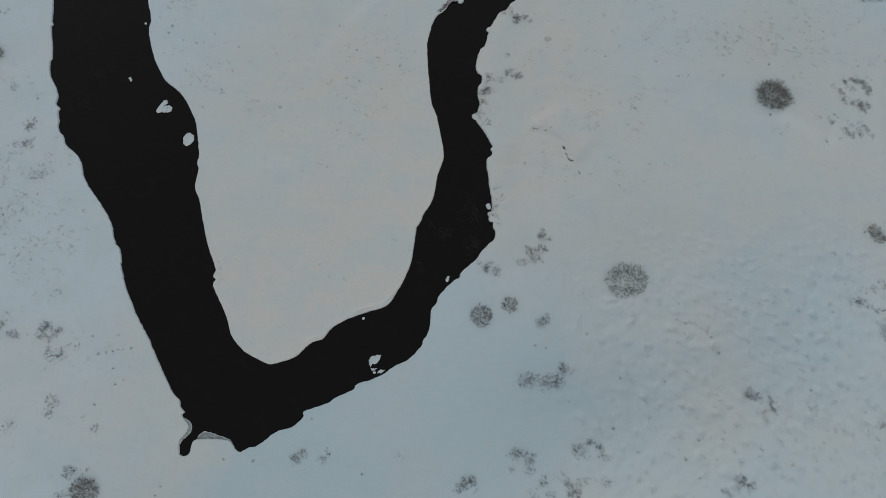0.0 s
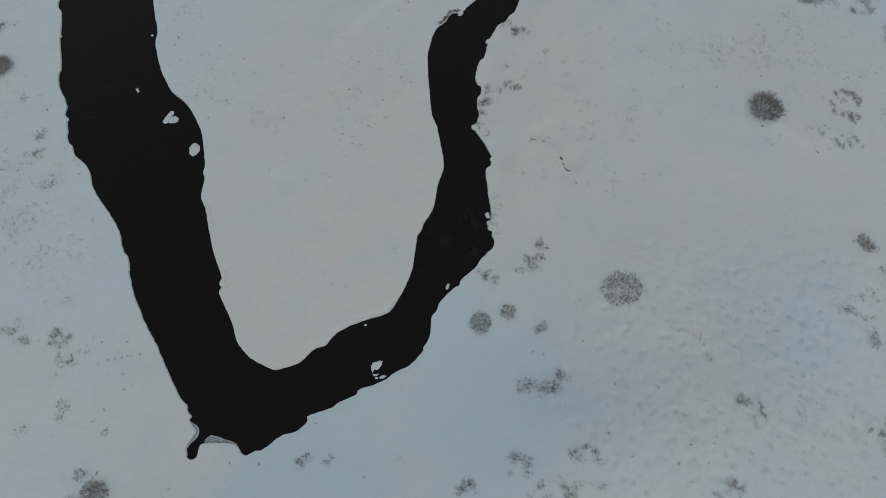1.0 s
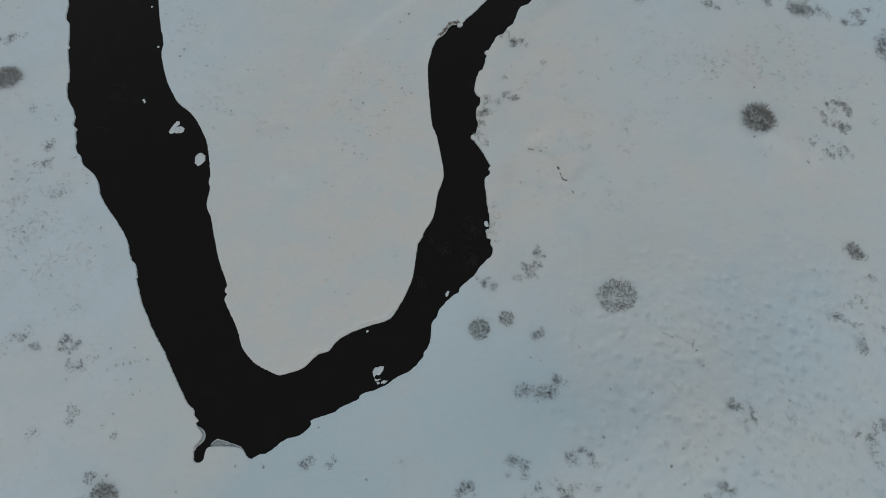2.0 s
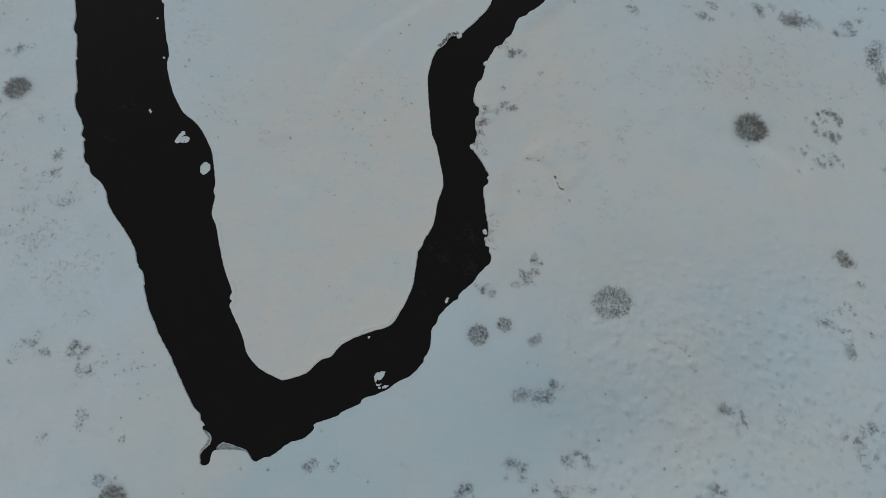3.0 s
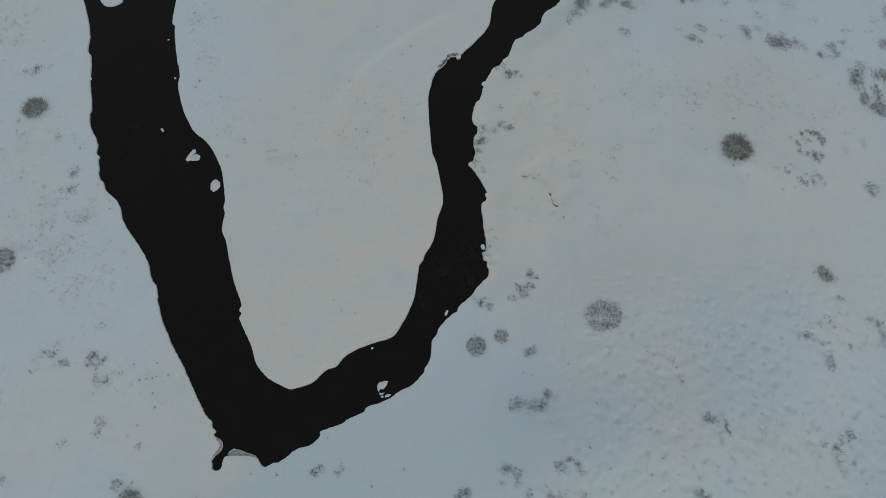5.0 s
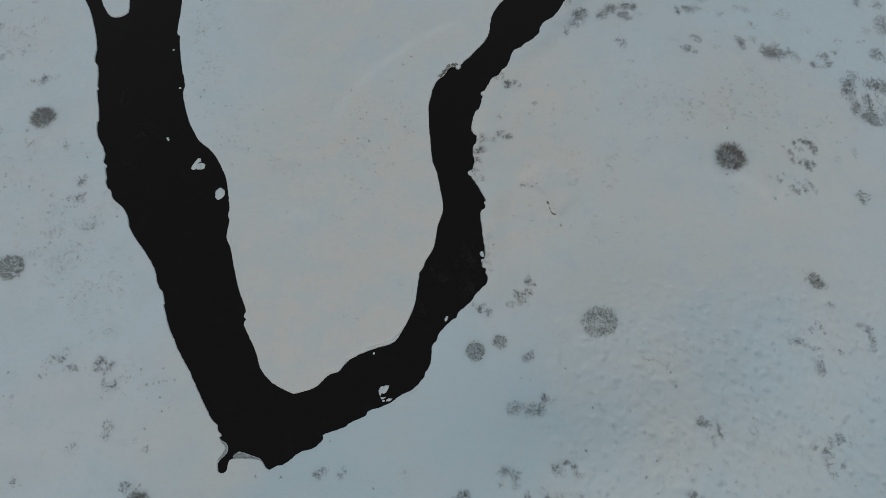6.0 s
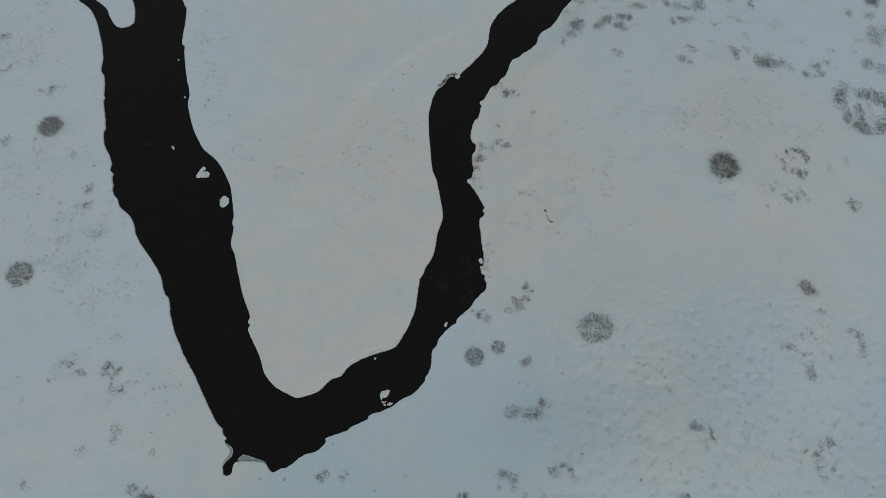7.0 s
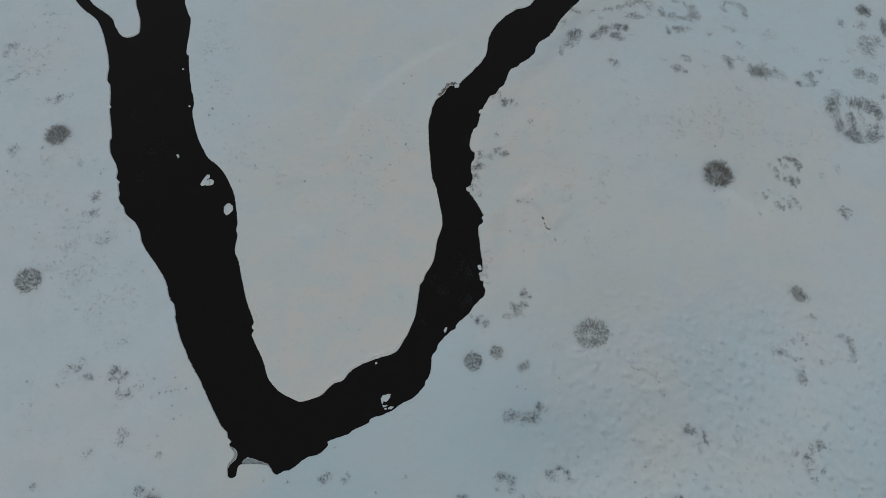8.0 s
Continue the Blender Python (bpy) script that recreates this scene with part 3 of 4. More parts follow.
EAST_FIELD_C = [
    [(49, 27.1, 0.64, 0.38, 0.9), (50.2, 26.9, 0.72, 0.48, 1.1), (50.5, 25.8, 0.72, 0.77, 0.7), (50.5, 24.7, 0.56, 0.67, 0.6)],
]
SOUTH_SLOPE_A = [
    [(27.5, 14.8, 0.68, 0.58, 1.2), (28.2, 14.5, 0.41, 0.37, 0.7)],
    [(29.2, 14.2, 0.41, 0.44, 0.8), (29.3, 13.5, 0.34, 0.59, 1), (28.4, 13.3, 0.47, 0.36, 0.4), (28.6, 12.7, 0.41, 0.36, 0.3)],
    [(33.3, 13.8, 0.56, 0.61, 0.3)],
    [(43.7, 13.9, 0.6, 0.68, 1), (42.6, 13.5, 0.52, 0.59, 0.9), (44.9, 13.7, 0.61, 0.52, 0.3)],
    [(40.4, 12.8, 0.66, 0.33, 0.8), (41.8, 12.5, 0.6, 0.42, 1), (42.4, 12.2, 0.37, 0.34, 0.5), (38.9, 12.3, 0.58, 0.4, 0.3)],
    [(41.9, 11.3, 0.45, 0.58, 0.8)],
    [(42.4, 10.3, 0.52, 0.5, 0.6)],
    [(43.7, 11.2, 0.38, 0.51, 0.6)],
    [(22.7, 22, 0.97, 0.37, 0.25)],
    [(25, 21.2, 0.62, 0.45, 0.4)],
]
SOUTH_SLOPE_B = [
    [(10, 22.8, 0.63, 0.51, 1.3), (10.4, 23.2, 0.42, 0.44, 0.7)],
    [(14, 25.2, 0.84, 0.44, 0.2)],
    [(8.5, 16.8, 0.9, 0.75, 1.05), (7.7, 16.5, 0.34, 0.42, 0.7), (10.2, 16.6, 0.9, 0.75, 1.2), (11.1, 16.4, 0.55, 0.6, 1.2), (11.6, 17.9, 0.48, 0.56, 1.2), (11.6, 17.3, 0.54, 0.42, 0.8), (9.6, 15.7, 0.54, 0.21, 0.4), (12.3, 17.4, 0.27, 0.56, 0.4)],
    [(7.1, 9.9, 0.74, 0.47, 1.3), (8.1, 9.4, 0.6, 0.54, 0.9), (6.6, 8.7, 0.34, 0.34, 0.7), (8.1, 8.5, 0.4, 0.54, 0.7)],
    [(13.1, 10.7, 0.53, 0.34, 1.2), (12.2, 10, 0.46, 0.61, 1.1), (12.8, 9.7, 0.4, 0.4, 0.7)],
]
SOUTH_SLOPE_C = [
    [(14.1, 10, 0.39, 0.6, 1.1), (14.4, 9.4, 0.33, 0.34, 0.7)],
    [(9.3, 7.4, 0.37, 0.49, 1.1), (9.9, 6.4, 0.43, 0.33, 0.9), (10.4, 7.7, 0.32, 0.32, 0.5), (10.9, 8.1, 0.27, 0.22, 0.7)],
    [(11.3, 7.3, 0.37, 0.38, 1), (11.9, 6.6, 0.64, 0.6, 1.5), (12.5, 7.3, 0.42, 0.32, 0.9), (13, 7.5, 0.26, 0.22, 0.5)],
    [(14.5, 7.1, 0.42, 0.44, 0.7), (13.7, 7.5, 0.26, 0.27, 0.3)],
    [(8.5, 6.6, 0.43, 0.49, 0.6)],
    [(2.7, 7.6, 0.71, 0.49, 1.8), (2, 7, 0.54, 0.44, 1.4), (3.2, 6.8, 0.33, 0.27, 0.4)],
]
SOUTH_SLOPE_D = [
    [(25.8, 7.5, 0.55, 0.47, 1.5), (26.6, 7.1, 0.49, 0.36, 1), (25.7, 6.7, 0.27, 0.24, 0.6), (26.4, 6.5, 0.27, 0.18, 0.4)],
    [(24.5, 6.6, 0.27, 0.41, 0.9), (24.9, 6.3, 0.44, 0.23, 1)],
]
EAST_BANK_A = [
    [(8.6, 62.3, 0.59, 0.73, 1.5), (9.6, 62.5, 0.42, 0.62, 0.8), (10.3, 62, 0.34, 0.41, 0.6)],
    [(7.3, 56.8, 0.33, 0.39, 0.7)],
    [(7.2, 54, 0.48, 0.47, 0.8), (8.4, 53.5, 0.64, 0.47, 1.4), (6.5, 53.3, 0.48, 0.47, 0.5), (7.8, 54.5, 0.4, 0.29, 0.6)],
    [(4.8, 51.7, 0.56, 0.55, 1.5), (4.1, 51.4, 0.32, 0.64, 0.7)],
    [(12.2, 58.9, 0.33, 0.5, 0.6)],
    [(10.3, 32.4, 0.43, 0.39, 1.6), (10.9, 31.9, 0.43, 0.39, 0.8), (10.4, 33, 0.29, 0.31, 0.5)],
    [(9.3, 30.5, 0.5, 0.61, 1), (10.3, 30.9, 0.58, 0.54, 1.1), (9.7, 29.8, 0.86, 0.38, 0.7)],
    [(8.8, 31.2, 0.36, 0.54, 0.5)],
    [(8.2, 29.5, 0.5, 0.46, 0.7)],
]
EAST_BANK_B = [
    [(4.6, 29.1, 0.43, 0.53, 1.4), (5.7, 28.7, 0.57, 0.61, 0.8), (5.3, 29.7, 0.43, 0.23, 0.5), (3.9, 29.8, 0.22, 0.23, 1)],
]
WEST_FIELD_A = [
    [(-44.5, 22.1, 0.47, 0.45, 1.2), (-45.4, 22.3, 0.47, 0.27, 0.8), (-46, 21.7, 0.63, 0.82, 0.3)],
    [(-42.9, 21.1, 0.7, 0.53, 1.1), (-43.8, 21.1, 0.55, 0.54, 0.3)],
    [(-39.9, 21.9, 0.69, 0.52, 1.3), (-40.1, 21.3, 0.61, 0.69, 1), (-38.5, 21.4, 0.46, 0.6, 1.2), (-39.1, 20.8, 0.69, 0.43, 0.9), (-39.1, 21.5, 0.38, 0.43, 0.4)],
    [(-37.8, 19.1, 0.61, 0.59, 0.9), (-39, 19.4, 0.61, 0.43, 0.7), (-38.6, 18.7, 0.76, 0.42, 0.5)],
    [(-46.3, 20, 0.47, 0.36, 0.7)],
    [(-36.7, 20.1, 1.06, 0.59, 0.25)],
    [(-39.6, 25.5, 0.54, 0.44, 0.5)],
    [(-44, 23, 0.63, 0.54, 0.3)],
    [(-37.4, 14.5, 0.68, 0.66, 0.8), (-37.6, 13.4, 0.45, 0.49, 1)],
]
WEST_FIELD_B = [
    [(-41, 12, 0.68, 0.59, 0.6)],
    [(-32.8, 12, 0.51, 0.4, 0.8), (-34.1, 12.8, 0.3, 0.24, 0.5)],
    [(-46.6, 8.2, 0.47, 0.44, 1), (-45.9, 8, 0.31, 0.44, 0.3)],
    [(-34.3, 7.9, 0.66, 0.63, 1.4), (-33.4, 7.7, 0.44, 0.39, 0.5), (-32.7, 8.2, 0.22, 0.24, 0.8)],
    [(-56, 62, 0.57, 0.78, 1.2), (-57.3, 61.8, 0.57, 0.53, 0.7), (-56.3, 61.1, 0.56, 0.39, 0.5), (-55.1, 62.1, 0.28, 0.39, 0.5)],
    [(-54.1, 62.2, 0.47, 0.52, 0.5)],
    [(-63.7, 65, 0.59, 0.43, 0.8), (-62.9, 65.6, 0.49, 0.57, 0.8)],
    [(-47.3, 45.7, 0.6, 0.53, 1.2), (-47.2, 46.5, 0.6, 0.43, 0.7), (-48.1, 46.1, 0.43, 0.43, 0.3)],
]
WEST_FIELD_C = [
    [(-47.3, 43.5, 0.59, 0.53, 1.2), (-46.7, 43.8, 0.34, 0.42, 0.8), (-48.4, 43.3, 0.42, 0.42, 0.5), (-47.4, 42.3, 0.51, 0.42, 0.4)],
    [(-60.5, 53.1, 0.74, 1.01, 0.9)],
    [(-56.5, 53.5, 0.37, 0.49, 0.6)],
    [(-50.5, 51.1, 0.44, 0.46, 0.8)],
    [(-65.1, 71.2, 1.02, 0.61, 0.8), (-65.8, 69.8, 0.61, 0.75, 0.7)],
    [(-45.4, 39.2, 0.74, 0.6, 0.6), (-44.5, 39.5, 0.58, 0.8, 0.6), (-44.6, 40.6, 0.41, 0.3, 0.5)],
    [(-34.7, 5.8, 0.55, 0.41, 0.9), (-31.7, 6.4, 0.42, 0.46, 0.4)],
]
SOUTH_BANK_A = [
    [(-13.4, 9.5, 0.62, 0.64, 0.9), (-12.7, 10, 0.49, 0.42, 0.7)],
    [(-10.7, 9.7, 0.55, 0.56, 0.7)],
    [(-3.7, 9.9, 0.41, 0.28, 0.4)],
]
SPECK_WEST = [
    (-61.8, 70.5, 5.1, 8.7, 200.0), (-48.1, 39.1, 5.2, 5.5, 130.0), (-47.6, 33.4, 6.6, 6.1, 170.0), (-41.8, 30.1, 4.3, 5.8, 90.0),
    (-56.1, 47.4, 4.6, 6.1, 90.0), (-37.5, 19.0, 4.8, 2.3, 30.0), (-53.1, 51.1, 6.3, 3.1, 30.0), (-48.8, 17.4, 2.7, 3.2, 14.0),
]
SPECK_MID = [
    (-34.4, 71.6, 3.0, 6.9, 70.0), (-32.8, 62.9, 2.5, 6.4, 60.0), (-28.6, 53.4, 2.8, 5.8, 45.0), (-10.7, 50.9, 5.9, 5.5, 90.0),
    (-7.8, 57.5, 4.8, 3.9, 40.0), (-22.4, 50.7, 5.5, 5.6, 25.0), (-13.8, 40.5, 6.8, 5.0, 14.0), (-18.7, 62.1, 8.2, 6.1, 12.0),
    (-10.1, 29.5, 6.5, 4.6, 8.0),
]
SPECK_EAST = [
    (31.7, 57.7, 7.1, 4.0, 100.0), (38.6, 56.5, 6.3, 5.0, 85.0), (48.8, 56.9, 8.0, 6.3, 65.0), (25.0, 61.3, 7.2, 5.1, 50.0),
    (13.4, 47.9, 4.6, 5.3, 26.0), (11.5, 57.1, 4.8, 4.8, 36.0), (18.7, 48.0, 5.4, 5.4, 44.0), (22.9, 52.4, 6.2, 5.6, 44.0),
    (13.0, 40.3, 5.2, 4.1, 30.0), (20.3, 38.7, 5.9, 3.3, 24.0), (26.5, 22.3, 8.6, 4.3, 36.0), (26.1, 13.0, 9.3, 4.6, 56.0),
    (34.0, 13.3, 7.5, 5.5, 30.0), (41.7, 26.0, 5.4, 3.9, 30.0), (44.6, 64.7, 7.4, 4.4, 60.0),
]
TUFTS_WEST = [
    (-61.8, 77.4), (-60.4, 49.7), (-58.9, 46.8), (-57.4, 46.4), (-56.3, 66.9), (-54, 39.5), (-53.9, 45), (-53.7, 40.4), (-50.7, 36.2), (-50.6, 41.2),
    (-50.3, 20.4), (-50.1, 17.7), (-49.9, 36.3), (-49.2, 38.9), (-48.3, 38.1), (-47.8, 35.2), (-47.4, 34.4), (-47.4, 49.6), (-45.4, 35.1), (-44.3, 37),
    (-41.8, 40.9), (-36.3, 76.7), (-36.2, 71.1), (-35.2, 70.9), (-34.9, 18.8), (-34.9, 21), (-34, 19.2), (-33.9, 59.5), (-33.6, 60.6), (-33.3, 14.2),
    (-33.3, 19.4), (-33, 71.4), (-32.8, 8.1), (-32.6, 19.5), (-32.4, 21.2), (-32.2, 17.8), (-32.1, 19.7), (-31.7, 16.2), (-31.7, 19.7), (-31, 16.6),
    (-30.9, 19.9), (-30.2, 58), (-30, 51.9), (-28.1, 48.8), (-26.3, 51.3), (-26.1, 6),
]
TUFTS_MID = [
    (-25.7, 6.8), (-25, 57.5), (-20.2, 9.3), (-19.1, 48.8), (-17.4, 9.2), (-12.3, 13.2), (-12.3, 45.9), (-11.7, 53.1), (-11.5, 50.3), (-10.8, 45.5),
    (-10.8, 57.3), (-10.5, 48.6), (-10.2, 52.7), (-9.8, 70.3), (-9.1, 47.9), (-7.5, 51.7), (-7.5, 62.7), (-7.2, 8.2), (-6.1, 65.6), (-5.5, 55.1),
    (-5, 67), (-4.3, 54.4),
]
TUFTS_EAST = [
    (9.2, 20.4), (10.2, 20), (11.8, 14.5), (14.1, 21.2), (15.3, 11.8), (16.5, 16.5), (17.2, 9.7), (20.3, 16), (21.2, 9.1), (22.3, 7.6),
    (22.4, 10.7), (23.8, 9.2), (25.2, 20.4), (25.6, 18.8), (27.7, 10.1), (27.9, 10), (31.5, 52), (32.7, 48.7), (33.3, 15.4), (35.6, 46.2),
    (36.8, 53.4), (45, 9.1), (45.5, 60.2),
]
for i, (x, y, rx, ry, dense, tall) in enumerate(UPRIGHT):
    words = "small" if rx < 1.5 else "tall round" if tall > 1.5 else "broad"
    bare_shrub(x, y, rx, ry, dense, tall, 300 + i, words + " leafless willow shrub, fine grey-brown twigs standing in snow")
THICK = (1.2, 1.2, 1.3, 1.5, 1.75, 1.25, 1.25, 1.6)
for n, (group, rows) in enumerate((
        ("shrubs of the north field", NORTH_FIELD_A), ("shrubs of the north-east field", NORTH_EAST_FIELD_A + NORTH_EAST_FIELD_B + NORTH_EAST_FIELD_C + RING_A),
        ("shrubs of the east field", EAST_FIELD_A + EAST_FIELD_B + EAST_FIELD_C + EAST_FIELD_D + EAST_FIELD_E), ("shrubs of the south slope", SOUTH_SLOPE_A + SOUTH_SLOPE_B + SOUTH_SLOPE_C + SOUTH_SLOPE_D),
        ("shrubs of the east bank", EAST_BANK_A + EAST_BANK_B), ("shrubs of the upper bank", UPPER_BANK_A + UPPER_BANK_B),
        ("shrubs of the west field", WEST_FIELD_A + WEST_FIELD_B + WEST_FIELD_C), ("shrubs of the south bank", SOUTH_BANK_A))):
    for i, clumps in enumerate(rows):
        buried_shrub([(x, y, rx, ry, THICK[n] * d) for x, y, rx, ry, d in clumps], 1000 * n + i, group)


def dry_grass(name, rows, seed, label, sizes=(0.09, 0.12, 0.15, 0.2), most=7, inland=0.4, mat=STALK):
    """Single stalks and tufts of dead grass that pierce the snow."""
    rnd = random.Random(seed)
    spots = []
    for x, y, rx, ry, count in rows:
        made = 0
        while made < count:
            u, v = rnd.gauss(0, 0.5), rnd.gauss(0, 0.5)
            px, py = x + rx * u, y + ry * v
            if noise.noise((px * 0.35, py * 0.35, seed)) < rnd.uniform(-0.5, 0.35):
                continue
            made += 1
            for k in range(rnd.choice((1, 1, 2, 3))):
                spots.append((px + rnd.gauss(0, 0.2), py + rnd.gauss(0, 0.12)))
    d = shore_distance(spots)
    spots = [s for s, far in zip(spots, d) if far > inland]
    paths = []
    for (x, y), z in zip(spots, heights(spots)):
        size = rnd.choice(sizes)
        for k in range(rnd.randint(2, most)):
            way = Vector((rnd.gauss(0.1, 0.6), rnd.gauss(0, 0.6), 0.8)).normalized()
            paths.append(grown(Vector((x + rnd.gauss(0, 0.09), y + rnd.gauss(0, 0.07), z - 0.02)), way, size * rnd.uniform(0.6, 1.3), 0.0095, rnd, 0.2, 2, 0.6))
    v, f = tubes(paths)
    return tagged(mesh_part(name, v, f, mat), label, "grass", kind="stuff")


dry_grass("dry_grass", SPECK_WEST, 3, "scattered brown grass stalks piercing the snow of the west field", (0.08, 0.12, 0.16, 0.22))
dry_grass("dry_grass", SPECK_MID, 4, "scattered brown grass stalks on the tongue of land", (0.07, 0.11, 0.15, 0.2))
dry_grass("dry_grass", SPECK_EAST, 5, "scattered brown grass stalks on the snowy east slope")

STRAY = [(-55.0, 40.0, 26.0, 44.0, 650.0), (-16.0, 52.0, 20.0, 34.0, 170.0), (36.0, 52.0, 40.0, 44.0, 1100.0), (28.0, 16.0, 34.0, 20.0, 420.0), (-14.0, 7.0, 40.0, 8.0, 60.0)]
dry_grass("grass_stubble", STRAY, 6, "fine stray stubble tips just above the snow", (0.04, 0.05, 0.07), 3)

BANK_GRASS = [(3.9, 48.6, 0.7, 1.0, 20.0), (4.5, 47.4, 0.8, 0.9, 12.0), (5.6, 35.2, 0.5, 1.5, 12.0), (5.0, 53.0, 0.7, 1.5, 20.0), (4.4, 50.6, 0.6, 1.0, 20.0), (7.4, 63.6, 1.0, 1.0, 14.0), (6.0, 36.6, 0.5, 3.0, 12.0)]
dry_grass("bank_grass", BANK_GRASS, 8, "dark dead grass hanging over the river bank", (0.14, 0.2, 0.3), 7, 0.06, BARK)


def grass_tuft(x, y, seed):
    """A single tuft of dead stalks."""
    rnd = random.Random(seed)
    thing_z = heights([(x, y)])[0]
    size = rnd.uniform(0.12, 0.25)
    paths = []
    for k in range(rnd.randint(9, 16)):
        way = Vector((rnd.gauss(0, 0.5), rnd.gauss(0, 0.5), 0.8)).normalized()
        paths.append(grown(Vector((rnd.gauss(0, 0.05), rnd.gauss(0, 0.04), 0)), way, size * rnd.uniform(0.6, 1.2), 0.014, rnd, 0.2, 2, 0.6))
    v, f = tubes(paths)
    ob = mesh_part("grass_tuft", v, f, STALK)
    ob.location = (x, y, thing_z - 0.03)
    return tagged(ob, "small dark tuft of dead grass poking through snow", "grass tuft", "single grass tufts")


for i, (x, y) in enumerate(TUFTS_WEST + TUFTS_MID + TUFTS_EAST):
    grass_tuft(x, y, 500 + i)


def turf_edge(points, wide, label):
    """A dark crescent of bare turf where the snow has slid off a small step."""
    pts = [Vector((*p, 0)) for p in points]
    line = []
    for i in range(len(pts) - 1):
        line += [pts[i].lerp(pts[i + 1], k / 6) for k in range(6)]
    line.append(pts[-1])
    low = heights([(p.x, p.y) for p in line])
    verts, faces = [], []
    for i, p in enumerate(line):
        way = (line[min(i + 1, len(line) - 1)] - line[max(i - 1, 0)]).normalized()
        side = Vector((-way.y, way.x, 0))
        w = wide * (0.25 + math.sin(math.pi * i / (len(line) - 1))) * max(0.12, 0.75 + 1.1 * noise.noise((i * 0.9, p.x, p.y)))
        for u, h in ((-w, -0.05), (-w * 0.5, 0.05), (w * 0.5, 0.06), (w, -0.05)):
            verts.append((p.x + side.x * u, p.y + side.y * u, low[i] + h))
        if i:
            for k in range(3):
                m = (i - 1) * 4 + k
                faces.append((m, m + 1, m + 5, m + 4))
    return tagged(mesh_part("turf_edge", verts, faces, TURF), label, "turf", "bare turf along the snow step")


for points, wide in (([(13.1, 43.2), (13.3, 42.8)], 0.16), ([(13.33, 42.35), (13.45, 42.05)], 0.08), ([(13.45, 41.9), (13.65, 41.5), (13.95, 41.35), (14.2, 41.5)], 0.13), ([(9.9, 45.95), (10.15, 45.75)], 0.05), ([(10.3, 45.7), (10.5, 45.75)], 0.06),
                     ([(11.2, 45.6), (11.45, 45.45)], 0.07), ([(11.9, 46.1), (12.1, 46.15)], 0.05), ([(14.6, 40.0), (14.8, 39.6)], 0.05)):
    turf_edge(points, wide, "dark crescent of bare turf in the snow" if len(points) > 2 else "small dark spot of bare turf in snow")


def shore_ice(shore, start, end, wide, mat, label, peak=0.5):
    """A thin shelf of ice that grows from the bank over the water."""
    line = SHORES[shore]
    i = int(np.argmin(np.hypot(*(line - start).T)))
    j = int(np.argmin(np.hypot(*(line - end).T)))
    i, j = min(i, j), max(i, j)
    part_line = line[i:j + 1]
    n = len(part_line)
    way = np.gradient(part_line, axis=0)
    side = np.stack([-way[:, 1], way[:, 0]], 1) / np.maximum(np.hypot(way[:, 0], way[:, 1]), 1e-6)[:, None]
    k = np.ones(9) / 9
    side = np.stack([np.convolve(np.pad(side[:, c], 4, "edge"), k, "valid") for c in (0, 1)], 1)
    if shore_distance(part_line[n // 2:n // 2 + 1] + 0.3 * side[n // 2:n // 2 + 1])[0] > 0:
        side = -side
    verts, faces = [], []
    for q in range(n):
        p = part_line[q]
        u = (q + 0.5) / n
        w = wide * (math.sqrt(u / peak) if u < peak else math.sqrt((1 - u) / (1 - peak)) if peak == 0.5 else (1 - u) / (1 - peak)) * (0.8 + 0.4 * noise.noise((p[0] * 0.6, p[1] * 0.6, 5.0)) + 0.12 * noise.noise((p[0] * 3.1, p[1] * 3.1, 8.0)))
        for u, h in ((-0.12, 0.06), (0.0, 0.06), (w * 0.5, 0.055), (w, 0.03), (w * 1.02, -0.04)):
            verts.append((p[0] + side[q, 0] * u, p[1] + side[q, 1] * u, WATER_LEVEL + h))
        if q:
            for c in range(4):
                m = (q - 1) * 5 + c
                faces.append((m, m + 1, m + 6, m + 5))
    shelf = tagged(mesh_part("shore_ice", verts, faces, mat), label, "shore ice", "shelves of ice along the banks")
    if wide > 0.3:
        # the outer rim, washed pale and a little raised
        edge, quads = [], []
        for q in range(n):
            outer = Vector(verts[q * 5 + 3])
            inward = (Vector(verts[q * 5]) - outer).normalized()
            band = 0.05 + 0.05 * (0.5 + noise.noise((outer.x * 2.3, outer.y * 2.3, 2.0)))
            edge += [outer - inward * 0.02 + Vector((0, 0, -0.05)), outer + Vector((0, 0, 0.03)), outer + inward * band + Vector((0, 0, 0.035)), outer + inward * (band + 0.04) + Vector((0, 0, -0.02))]
            if q:
                quads += [((q - 1) * 4 + c, (q - 1) * 4 + c + 1, q * 4 + c + 1, q * 4 + c) for c in range(3)]
        mesh_part("rim", edge, quads, SHELF, shelf, "pale raised ice rim")
    return shelf


shore_ice(0, (-23.15, 11.3), (-19.6, 11.1), 1.0, SLUSH, "grey slushy ice shelf beside the narrow inlet", 0.16)
shore_ice(0, (-24.5, 13.3), (-24.5, 10.7), 0.36, SLUSH, "narrow grey ice shelf along the inlet")
shore_ice(1, (-10.6, 22.8), (-5.4, 25.5), 0.07, SHELF, "pale ice shelf at the tip of the tongue of land")
shore_ice(1, (-27.1, 37.0), (-23.3, 27.2), 0.09, SHELF, "ragged pale ice shelf along the west arm")
shore_ice(1, (-3.1, 31.8), (-2.0, 35.8), 0.08, SHELF, "pale ice shelf along the east arm")
shore_ice(0, (5.3, 34.6), (5.1, 38.4), 0.1, SHELF, "pale ice shelf along the east bank")
shore_ice(0, (-5.6, 17.8), (-2.2, 20.5), 0.08, SHELF, "thin pale ice shelf along the south bank")
shore_ice(0, (-45.3, 49.4), (-44.2, 46.0), 0.08, SHELF, "thin pale ice shelf along the west bank")


